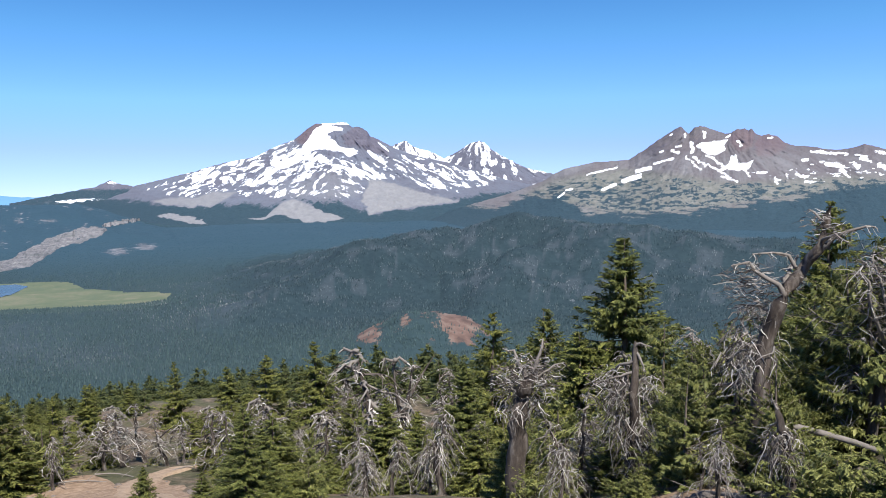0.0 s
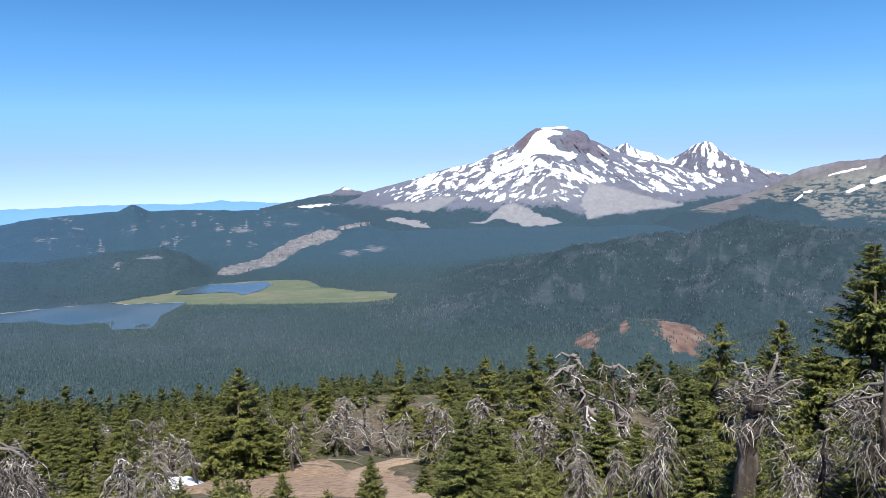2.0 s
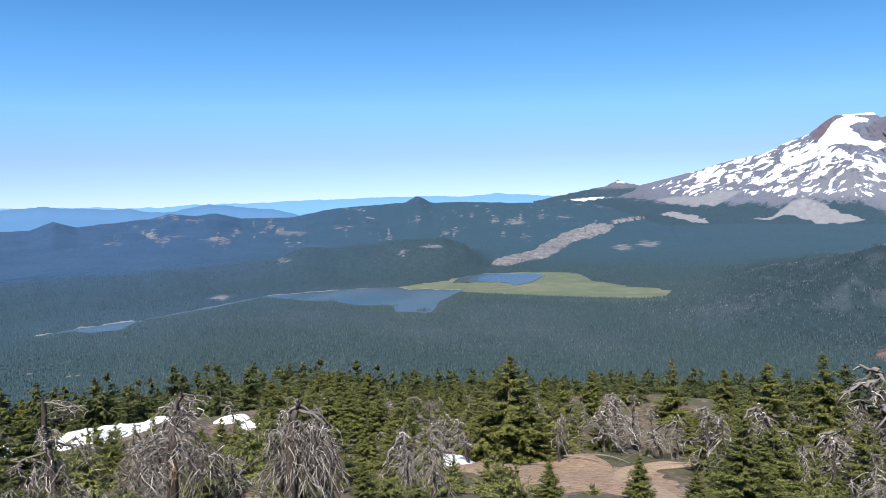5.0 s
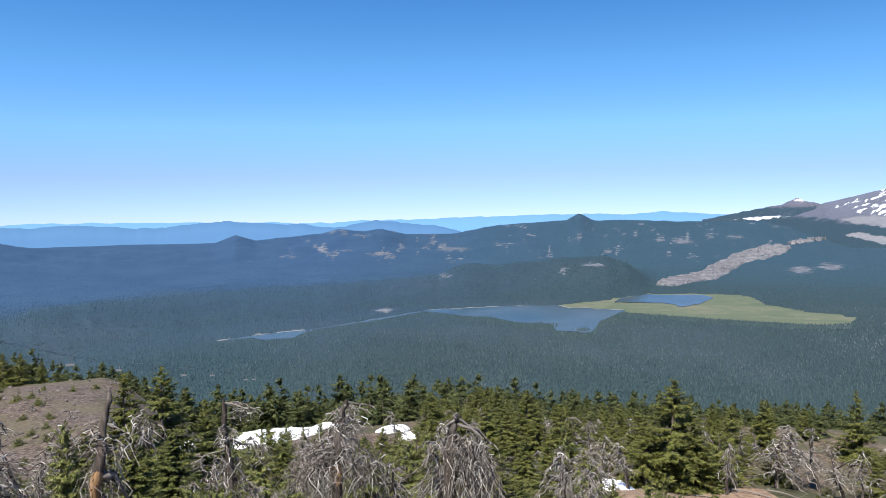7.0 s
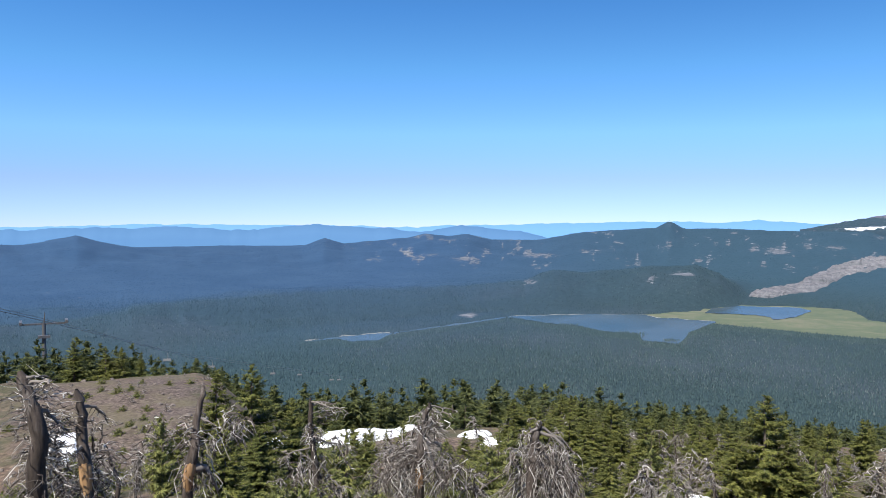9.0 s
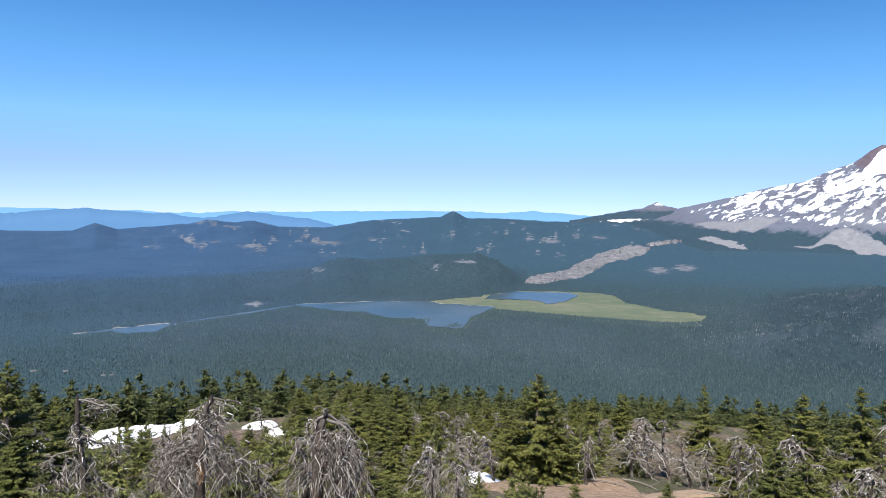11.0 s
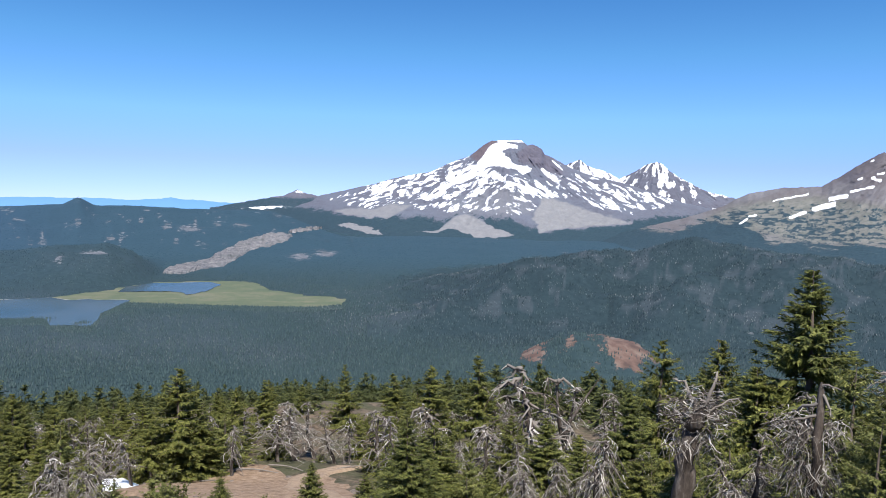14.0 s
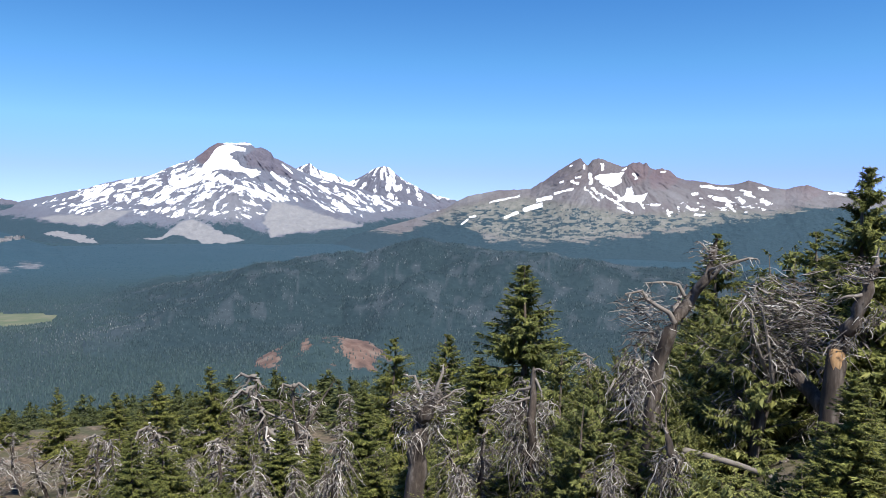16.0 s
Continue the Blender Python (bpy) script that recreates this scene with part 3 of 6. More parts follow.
def make_lava(upper, lower, thick, label, seed):
    """A tongue of lava: a rough raised sheet with steep sides, lying on the land between two edges seen from the hill."""
    s = np.linspace(0, 1, 150)
    up, lo = np.array(upper, float), np.array(lower, float)
    ends = lambda p: (np.interp(s, np.linspace(0, 1, len(p)), p[:, 0]), np.interp(s, np.linspace(0, 1, len(p)), p[:, 1]))
    ua, ue = ends(up)
    la, le = ends(lo)
    wob = 0.10 * fbm(s * 14, s * 0 + seed, 4, seed)
    ur, lr = ground_hit(ua, ue + wob), ground_hit(la, le - wob)
    t = np.linspace(0, 1, 26)[:, None]
    A, R = la + (ua - la) * t, lr + (ur - lr) * t
    x, y = np.sin(np.radians(A)) * R, np.cos(np.radians(A)) * R
    rim = np.clip(np.minimum(t, 1 - t) * 9, 0, 1) * np.clip(np.minimum(s, 1 - s) * 25, 0, 1)
    Z = land(A, R) - 1.5 + rim * (thick + 0.95 * thick * fbm(x / 15, y / 30, 5, seed, 0.7))
    me = mesh_of("lava_flow", place(A, R, Z).reshape(-1, 3), grid_faces(26, 150), LAVA, False)
    tagged(new("lava_flow", me), label, "lava flow", kind="structure")


make_lava([(-31.6, -5.35), (-28.7, -4.6), (-26.3, -3.25), (-24.3, -2.72), (-22.9, -2.8)], [(-31.6, -5.6), (-30.3, -5.62), (-27.5, -5.1), (-25.9, -4.1), (-23.3, -3.4), (-22.9, -2.95)], 5,
          "long pale grey lava flow winding through forest", 61)
make_lava([(-23.2, -2.6), (-22, -2.36), (-20.8, -2.28)], [(-23.2, -2.75), (-22, -2.62), (-20.8, -2.45)], 7, "small grey lava tongue among trees", 62)


# ---- mountains ----
def blob(az, el, ca, ce, wa, we, turn=0.0):
    c, s = math.cos(radians(turn)), math.sin(radians(turn))
    u, v = (az - ca) * c + (el - ce) * s, -(az - ca) * s + (el - ce) * c
    return np.exp(-((u / wa) ** 2 + (v / we) ** 2) ** 1.5)


def inside(az, el, pts, soft=0.08):
    """1 inside the outline given in degrees, 0 outside, soft at the edge."""
    d, odd = np.full(np.shape(az), 99.0), np.zeros(np.shape(az), bool)
    for (x0, y0), (x1, y1) in zip(pts, pts[1:] + pts[:1]):
        ux, uy = x1 - x0, y1 - y0
        t = np.clip(((az - x0) * ux + (el - y0) * uy) / (ux * ux + uy * uy + 1e-9), 0, 1)
        d = np.minimum(d, np.hypot(az - x0 - t * ux, el - y0 - t * uy))
        if y0 != y1:
            odd ^= ((y0 > el) != (y1 > el)) & (az < x0 + (el - y0) * ux / uy)
    return step(-soft, soft, np.where(odd, d, -d))


def strip(az, el, x0, y0, x1, y1, w):
    """1 along a line given in degrees, w to each side of it."""
    ux, uy = x1 - x0, y1 - y0
    t = np.clip(((az - x0) * ux + (el - y0) * uy) / (ux * ux + uy * uy + 1e-9), 0, 1)
    return step(1.35 * w, 0.25 * w, np.hypot(az - x0 - t * ux, el - y0 - t * uy) + 0 * az)


def make_mountain(label, crest, base, near_r, crest_r, peak, material, areas, jag=0.03, relief=34, step_az=0.055, rows=130, seed=0, spires=0.0):
    az = np.arange(crest[0][0], crest[-1][0], step_az)
    ec = knots(az, crest) + jag * fbm(az * 3.2, az * 0, 5, seed, 0.65) * (1 + spires * np.exp(-(((az - 19.5) / 4) ** 2)))
    ec = ec + spires * 0.10 * np.exp(-(((az - 19.8) / 3.2) ** 2)) * (np.abs(fbm(az * 2.4, az * 0 + 3, 3, seed + 2)) * 2.6 - 0.4)
    eb = knots(az, base) - 0.5
    ec = np.maximum(ec, eb + 0.02)
    s = np.linspace(0, 1, rows)[:, None]
    reach = int(1.6 / step_az)                             # notches of the crest stay near the crest
    even = np.convolve(np.pad(ec, reach, "edge"), np.hanning(2 * reach + 1) / np.hanning(2 * reach + 1).sum(), "valid")
    E = eb + (even - eb) * s + (ec - even) * s ** 7
    A = np.broadcast_to(az, E.shape)
    # gullies and ribs run down from the peak
    th, rho = np.degrees(np.arctan2(E - peak[1] - 0.6, (A - peak[0]) * 0.8)), np.hypot(A - peak[0], E - peak[1])
    ribs = 1 - np.abs(fbm(th / 6.5, rho * 0.55, 5, seed + 3, 0.6)) * 1.7
    broad = fbm(A * 0.8 + E * 0.5, E * 1.6 - A * 0.3, 5, seed + 6, 0.55)
    fine = fbm(A * 5, E * 9, 5, seed + 5, 0.6)
    R = near_r + (crest_r - near_r) * s ** 0.85 - relief * (ribs - 0.4) * np.clip(s * 1.6, 0, 1) * np.clip((1 - s) * 8, 0.15, 1) - relief * 0.25 * fine - relief * 0.8 * broad * np.clip(s * 5, 0, 1) * np.clip((1 - s) * 8, 0.1, 1)
    Z = height_at(E, R)
    att = areas(A, E, th, rho, seed)
    # the foot reaches down into the land; the far side
    A, R, Z = (np.concatenate([q[:1], q]) for q in (A, R, Z))
    Z[0] = land(A[0], R[0]) - 40
    att = {k: np.concatenate([np.asarray(q)[:1], np.asarray(q)]) for k, q in att.items()}
    b = np.linspace(0.12, 1, 8)[:, None]
    EB = ec + (eb - ec) * b ** 1.4
    RB = crest_r + (4960 - crest_r) * 0.8 * b + 0 * az
    v = np.concatenate([place(A, R, Z).reshape(-1, 3), place(np.broadcast_to(az, EB.shape), RB, height_at(EB, RB)).reshape(-1, 3)])
    full = {k: np.concatenate([np.asarray(q).ravel(), np.zeros(EB.size)]) for k, q in att.items()}
    me = mesh_of("mountain", v, grid_faces(rows + 9, len(az)), material, True, full)
    tagged(new("mountain", me), label, "mountain", kind="structure")


SUMMIT_FIELD = [(-8.98, 3.86), (-8.39, 4.02), (-7.42, 3.82), (-7.19, 3.58), (-7.82, 3.59), (-8.33, 3.35), (-7.76, 2.8), (-7.21, 2.41), (-6.47, 2.4), (-6.2, 2.01), (-6.6, 1.85), (-7.46, 2.17), (-8.43, 2.34), (-9.61, 2.27),
                (-10.07, 2.42), (-9.59, 3.09)]
SNOW_BAND = [(-10.57, 2.43), (-9.6, 2.42), (-9.03, 1.91), (-7.48, 1.31), (-5.51, 0.89), (-4.8, 0.41), (-5.32, 0.17), (-6.7, 0.78), (-8.66, 1.32), (-9.63, 1.52), (-11.39, 0.95), (-12.16, 0.95), (-11.36, 1.81)]
SNOW_HIGH = [(-17.96, 0.75), (-16.67, 1.1), (-15.17, 1.6), (-12.5, 2.4), (-10.56, 3.0), (-9.02, 2.18), (-5.89, 1.49), (-3.92, 0.28), (-4.93, -0.11), (-6.71, 0.19), (-8.67, 0.72), (-9.66, 0.14), (-11.42, -0.23), (-13.72, -0.28),
             (-15.97, -0.17), (-18.17, 0.05)]
SNOW_LOW = [(-21.0, -0.5), (-18.5, 0.5), (-13.72, -0.28), (-9.66, 0.14), (-8.47, 0.92), (-5.92, 0.18), (-5.34, -0.9), (-7.53, -1.15), (-10.67, -1.03), (-13.74, -0.98), (-17.84, -0.98)]
SNOW_EAST = [(-5.26, 3.3), (-3.49, 2.5), (-1.11, 1.4), (1.5, 1.0), (4.0, 0.3), (2.6, -0.5), (0.47, -0.98), (-1.93, -0.45), (-3.92, 0.26), (-5.1, 1.28)]
FAN_WEST = [(-14.36, -2.49), (-12.64, -2.33), (-11.45, -1.33), (-10.67, -1.11), (-9.7, -1.52), (-8.54, -2.13), (-7.09, -2.52), (-8.56, -2.77), (-9.74, -2.78), (-10.71, -2.45), (-11.86, -2.15), (-12.64, -2.49)]
FAN_EAST = [(-5.32, 0.17), (-3.93, 0.0), (-2.14, -0.66), (-0.73, -1.0), (0.95, -1.46), (-0.74, -1.64), (-2.76, -1.86), (-3.96, -2.0), (-5.37, -2.3), (-5.94, -1.18), (-5.61, -0.5)]
FAN_SIDE = [(-20.08, -1.13), (-18.93, -0.89), (-17.11, -0.92), (-16.17, -0.55), (-14.49, -0.58), (-15.25, -1.03), (-16.39, -1.63), (-17.12, -1.38), (-17.32, -1.57), (-18.77, -1.39)]
TONGUE = [(-19.87, -2.12), (-18.97, -1.95), (-17.34, -2.26), (-16.43, -2.75), (-17.36, -2.76), (-18.63, -2.42)]
DOME = [(-7.2, 3.27), (-6.8, 3.54), (-6.16, 4.0), (-5.37, 3.7), (-4.75, 2.9), (-3.9, 1.87), (-5.09, 2.0), (-5.87, 2.4), (-6.97, 2.68)]
RED_SHOULDER = [(-10.56, 2.85), (-9.57, 3.9), (-8.98, 4.3), (-8.51, 4.1), (-9.15, 3.28), (-9.79, 2.6)]


def volcano_areas(A, E, th, rho, seed):
    flank = np.where(A < -7.8, 0.42, 0.58) * np.abs(A + 7.8)              # lines of equal E + flank run down both flanks
    warp = 0.16 * fbm(A * 0.9, E * 2.2, 3, seed + 8)
    lens = fbm(A * 2.1, (E + flank + warp) * 7.0, 5, seed + 12, 0.66)
    gully = fbm(th / 3.4, rho * 0.6, 4, seed + 9, 0.6)
    wob = 0.10 * fbm(A * 2.2, E * 4.5, 4, seed + 15, 0.6)
    at = lambda pts, soft: inside(A + wob * 1.6, E + wob, pts, soft)
    cover = np.maximum.reduce([0.51 * at(SNOW_HIGH, 0.25), 0.41 * at(SNOW_LOW, 0.35), 0.42 * at(SNOW_EAST, 0.25), 0.68 * at(SNOW_BAND, 0.18), 1.5 * at(SUMMIT_FIELD, 0.07), 1.4 * strip(A, E, -8.6, 4.1, -6.6, 4.08, 0.07),
                               1.2 * strip(A, E, -5.1, 3.1, -4.0, 2.15, 0.07), 1.2 * strip(A, E, -5.4, 2.2, -4.9, 1.7, 0.14), 1.2 * strip(A, E, -2.1, 1.3, -1.4, 0.8, 0.12)])
    fan = np.maximum.reduce([at(FAN_WEST, 0.07), at(FAN_EAST, 0.10), 0.85 * at(FAN_SIDE, 0.08), at(TONGUE, 0.06)])
    dark, red = at(DOME, 0.10), at(RED_SHOULDER, 0.10)
    cover = cover - 0.75 * dark * (1 - at(SUMMIT_FIELD, 0.07)) - 0.5 * red - 0.40 * fan
    snow = 0.5 + 1.7 * (cover - 0.5 - 0.44 * lens - 0.12 * gully)
    apron = inside(A, E, [(-12.5, -0.6), (-9.5, 0.6), (-8.0, 0.8), (-6.2, 0.1), (-5.8, -0.9), (-8.5, -1.2), (-12.0, -1.1)], 0.4)
    line = np.interp(A, [-25.5, -20, -16.4, -14, -12.5, -11, -9, -7, -5.5, -1, 1, 5, 10], [-0.75, -1.25, -1.45, -1.5, -1.6, -1.25, -1.35, -1.55, -2.1, -1.75, -1.3, -0.55, 0.1])
    wood = 0.5 + 0.75 * (line - E) / 0.6 + 0.30 * gully + 0.25 * lens
    wood = np.where(E > line + 1.0, 0.0, np.clip(wood, 0, 1.3)) - 1.6 * fan
    return {"snow": snow, "ash": np.clip(fan + 0.5 * apron * (0.6 + 0.5 * gully), 0, 1), "wood": wood, "turf": 0 * A, "red": 0.8 * red, "dark": np.clip(dark + 0.35 * step(0.1, 0.6, lens) * (E > 0), 0, 1)}


SS_CREST = [(-25.5, -1.3), (-24, -0.9), (-22.4, -0.5), (-21.03, -0.08), (-19.96, 0.18), (-18.51, 0.55), (-17.23, 0.84), (-16.11, 1.22), (-15.17, 1.44), (-14.23, 1.63), (-13.28, 1.8), (-12.31, 2.28), (-11.34, 2.7), (-10.56, 2.97),
            (-10.16, 3.28), (-9.57, 3.79), (-8.98, 4.1), (-7.8, 4.13), (-7.21, 4.21), (-6.94, 4.17), (-6.47, 3.82), (-6.16, 3.89), (-5.77, 3.73), (-5.45, 3.54), (-5.26, 3.2), (-4.67, 2.98), (-3.88, 2.54), (-3.49, 2.34), (-1.9, 1.75),
            (0.5, 1.25), (2.5, 0.6), (4.5, 0.0), (8, -0.7), (10, -1.5)]
SS_BASE = [(-25.5, -1.5), (-24.2, -1.3), (-19.5, -2.2), (-13.8, -2.6), (-9.9, -2.8), (0.9, -2.6), (6.9, -2.4), (10, -2.4)]
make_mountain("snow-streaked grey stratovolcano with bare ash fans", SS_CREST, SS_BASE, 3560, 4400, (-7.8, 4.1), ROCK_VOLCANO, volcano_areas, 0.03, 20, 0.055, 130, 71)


def far_peak_areas(A, E, th, rho, seed):
    streak = fbm(th / 6, rho * 1.6, 5, seed + 9, 0.6)
    snow = 0.50 + 0.75 * streak - 0.25 * step(1.6, 0.4, E)
    return {"snow": snow, "ash": 0 * A, "wood": step(0.9, -0.5, E) * 0.3, "turf": 0 * A, "red": 0 * A, "dark": 0.45 + 0.4 * streak}


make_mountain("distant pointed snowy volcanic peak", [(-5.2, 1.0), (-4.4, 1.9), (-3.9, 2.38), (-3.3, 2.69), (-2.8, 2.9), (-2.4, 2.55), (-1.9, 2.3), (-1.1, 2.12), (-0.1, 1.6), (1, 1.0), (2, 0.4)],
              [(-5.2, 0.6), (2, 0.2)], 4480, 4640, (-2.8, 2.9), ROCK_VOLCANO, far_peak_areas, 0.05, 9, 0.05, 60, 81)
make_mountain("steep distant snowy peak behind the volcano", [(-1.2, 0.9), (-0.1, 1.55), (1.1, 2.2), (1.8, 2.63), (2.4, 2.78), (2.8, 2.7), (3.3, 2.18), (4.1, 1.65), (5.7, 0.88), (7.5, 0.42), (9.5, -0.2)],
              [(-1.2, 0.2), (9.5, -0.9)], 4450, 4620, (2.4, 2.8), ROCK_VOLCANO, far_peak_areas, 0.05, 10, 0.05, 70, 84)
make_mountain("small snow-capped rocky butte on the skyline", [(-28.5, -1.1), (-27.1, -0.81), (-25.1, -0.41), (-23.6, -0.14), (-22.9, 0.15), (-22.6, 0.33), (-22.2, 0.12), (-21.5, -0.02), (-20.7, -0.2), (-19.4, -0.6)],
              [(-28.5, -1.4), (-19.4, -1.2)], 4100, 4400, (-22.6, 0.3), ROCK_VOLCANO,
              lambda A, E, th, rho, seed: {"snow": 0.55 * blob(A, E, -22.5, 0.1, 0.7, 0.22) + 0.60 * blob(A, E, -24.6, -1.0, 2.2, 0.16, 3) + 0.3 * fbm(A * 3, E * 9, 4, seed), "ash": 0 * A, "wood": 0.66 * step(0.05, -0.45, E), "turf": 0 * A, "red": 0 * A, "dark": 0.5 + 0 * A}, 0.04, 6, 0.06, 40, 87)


CIRQUE = [(17.26, 2.22), (17.62, 2.4), (18.6, 2.45), (19.27, 2.54), (18.99, 2.14), (19.11, 1.84), (18.43, 1.48), (17.89, 1.64), (17.52, 1.95)]
LOWER_FIELD = [(19.47, 1.49), (19.82, 1.52), (19.9, 1.03), (20.4, 0.91), (20.88, 1.16), (20.58, 0.54), (19.88, 0.43), (19.09, 0.56), (18.56, 0.34), (18.98, 0.75), (19.34, 0.93)]
GULLY_SNOW = [(17.72, 3.15, 17.8, 2.77, 0.12), (16.93, 2.42, 17.01, 1.81, 0.15), (16.49, 2.96, 16.49, 2.77, 0.10), (15.68, 3.02, 15.53, 2.91, 0.06), (15.91, 2.14, 16.2, 2.13, 0.08), (15.69, 1.88, 16.06, 1.75, 0.14), (14.87, 1.78, 15.1, 1.89, 0.1),
              (14.51, 1.02, 15.7, 1.34, 0.1), (13.34, 0.53, 14.21, 0.71, 0.18), (12.47, -0.12, 13.54, 0.18, 0.2), (11.05, -0.73, 11.94, -0.35, 0.12), (8.56, -0.74, 8.87, -0.67, 0.12), (7.97, -1.25, 8.37, -0.94, 0.08), (10.0, 0.34, 12.01, 0.79, 0.06),
              (16.58, 1.44, 17.54, 0.58, 0.08), (17.09, 1.43, 17.83, 0.81, 0.09), (17.89, 1.53, 19.05, 0.79, 0.08), (17.97, 0.88, 19.35, 0.1, 0.08), (18.81, 0.11, 19.89, -0.28, 0.07)]
BENCH_SNOW = [(24.31, 1.63, 25.2, 1.5, 0.12), (25.2, 1.5, 26.43, 1.4, 0.08), (25.28, 0.82, 26.19, 0.62, 0.18), (26.07, 0.41, 26.53, -0.06, 0.12), (23.5, 0.2, 24.11, 0.0, 0.12), (23.82, 1.1, 24.09, 1.06, 0.1), (27.23, 1.13, 27.71, 0.91, 0.15),
              (26.84, 1.32, 27.54, 1.27, 0.08), (28.21, 0.69, 28.59, 0.51, 0.18), (22.22, -0.04, 22.36, -0.42, 0.10), (24.02, -0.32, 24.52, -0.33, 0.08), (21.11, 0.3, 21.63, 0.3, 0.10), (19.84, 2.42, 20.09, 2.11, 0.08), (19.13, 2.66, 19.37, 2.8, 0.08),
              (21.75, 2.62, 21.96, 2.57, 0.06), (20.33, 0.54, 20.69, 0.09, 0.08), (28.0, 1.53, 28.56, 1.38, 0.08), (26.83, 0.72, 27.09, 0.57, 0.12), (32.2, 1.2, 33.2, 1.1, 0.09)]
TURF_BELT = [(5.68, -1.03), (7.26, -0.14), (10.39, 0.5), (12.31, 0.66), (16.08, 0.22), (19.71, -0.39), (23.18, -0.17), (26.46, 0.08), (28.61, -0.1), (31.0, 0.2), (33.0, 0.1), (28.62, -0.65), (25.85, -1.17), (22.52, -1.42), (19.74, -1.8), (16.11, -2.3),
             (12.34, -2.5), (10.01, -2.0), (8.05, -1.5)]
RED_SLOPES = ([(7.85, -1.33), (9.62, -0.48), (11.94, -0.19), (12.32, -0.7), (11.75, -1.09), (9.62, -1.27)], [(20.9, 2.2), (21.3, 2.9), (22.4, 2.8), (22.9, 2.0), (22.0, 1.3), (21.2, 1.4)], [(19.2, 2.6), (20.0, 3.3), (21.0, 3.0), (20.7, 2.0), (19.9, 1.7)],
              [(29.3, 1.4), (30.0, 1.9), (31.2, 1.9), (32.0, 1.2), (30.8, 0.6), (29.6, 0.8)])


def crag_areas(A, E, th, rho, seed):
    mott = fbm(A * 2.2, E * 7.0, 5, seed + 12, 0.62)
    streak = fbm(th / 3.5, rho * 0.8, 5, seed + 9, 0.6)
    wob = 0.07 * fbm(A * 3.0, E * 6.0, 4, seed + 15, 0.6)
    at = lambda pts, soft: inside(A + wob, E + wob, pts, soft)
    wob = wob + 0.05 * fbm(A * 8.0, E * 13.0, 3, seed + 16, 0.6)
    snow = np.maximum(at(CIRQUE, 0.05), at(LOWER_FIELD, 0.05))
    for q in GULLY_SNOW + BENCH_SNOW:
        snow = np.maximum(snow, strip(A + wob, E + wob, *q))
    specks = inside(A, E, [(20.5, 0.4), (23.5, 0.6), (25.0, 1.3), (29.0, 1.3), (29.4, 0.0), (26.0, -0.5), (22.0, -0.4)], 0.3)
    snow = np.maximum(snow + 0.14 * mott, specks * (0.5 + 1.2 * (fbm(A * 2.4, E * 9.0, 4, seed + 19, 0.6) - 0.52)))
    turf = at(TURF_BELT, 0.35)
    line = np.interp(A, [0, 3.67, 5.67, 8.44, 9.62, 12.34, 16.11, 19.74, 23.2, 25.85, 28.37, 31, 34], [-1.5, -1.95, -1.2, -1.3, -2.1, -2.45, -2.4, -1.95, -1.4, -0.95, -0.35, 0.1, 0.3])
    bands = fbm(A * 0.8, (E + 0.05 * A) * 6.5, 5, seed + 23, 0.62)
    wood = 0.5 + 0.75 * (line - E) / 0.55 + 0.75 * bands
    clumps = turf * (0.24 + 0.22 * step(0.3, -1.2, E) + 0.85 * fbm(A * 2.6, E * 8.0, 5, seed + 27, 0.7))
    wood = np.maximum(np.clip(wood, 0, 1.2) * (E < line + 0.9), clumps * (E < 0.55))
    wood = np.where(E < line - 0.9, np.maximum(wood, 0.54 + 0.45 * bands), wood)
    red = np.maximum.reduce([at(q, 0.15) for q in RED_SLOPES])
    dark = np.clip(0.5 * step(0.1, 0.5, streak) * step(1.0, 2.2, E) + 0.9 * inside(A, E, [(20.9, 2.0), (21.4, 2.5), (22.0, 2.2), (21.6, 1.5)], 0.2), 0, 1)
    return {"snow": snow, "ash": np.clip(0.35 + 0.4 * streak, 0, 0.8) * step(2.3, 0.8, E) * (1 - turf), "wood": wood, "turf": np.clip(turf + 0.5 * (E < line), 0, 1), "red": 0.75 * red, "dark": dark}


BT_CREST = [(-3, -3.3), (-1, -2.5), (1.7, -1.7), (4.5, -0.95), (6.9, -0.1), (7.66, 0.41), (8.44, 0.76), (10.39, 1.16), (12.31, 1.29), (12.77, 1.32), (13.82, 1.95), (14.57, 2.51), (15.31, 2.99), (16.22, 3.52), (16.48, 3.22), (16.74, 2.99), (17.07, 3.4),
            (17.5, 3.48), (17.93, 3.37), (18.59, 3.09), (19.3, 2.88), (19.83, 3.14), (20.28, 3.24), (20.5, 3.05), (20.72, 3.16), (21.0, 2.84), (21.3, 2.71), (21.75, 2.8), (22.37, 2.6), (22.78, 2.22), (23.29, 2.02), (24.46, 1.92), (25.29, 1.72),
            (26.1, 1.69), (26.89, 1.85), (27.36, 2.04), (28.06, 1.8), (29.11, 1.5), (29.62, 1.45), (30.29, 1.64), (30.96, 1.71), (31.8, 1.39), (33.27, 1.21), (36, 0.9), (41, 0.0)]
BT_BASE = [(-3, -3.3), (4, -3.4), (9, -3.4), (12.3, -3.4), (20, -3.4), (28, -3.2), (41, -3.0)]
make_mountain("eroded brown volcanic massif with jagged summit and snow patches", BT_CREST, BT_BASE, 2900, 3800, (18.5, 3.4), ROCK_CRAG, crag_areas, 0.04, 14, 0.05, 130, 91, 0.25)


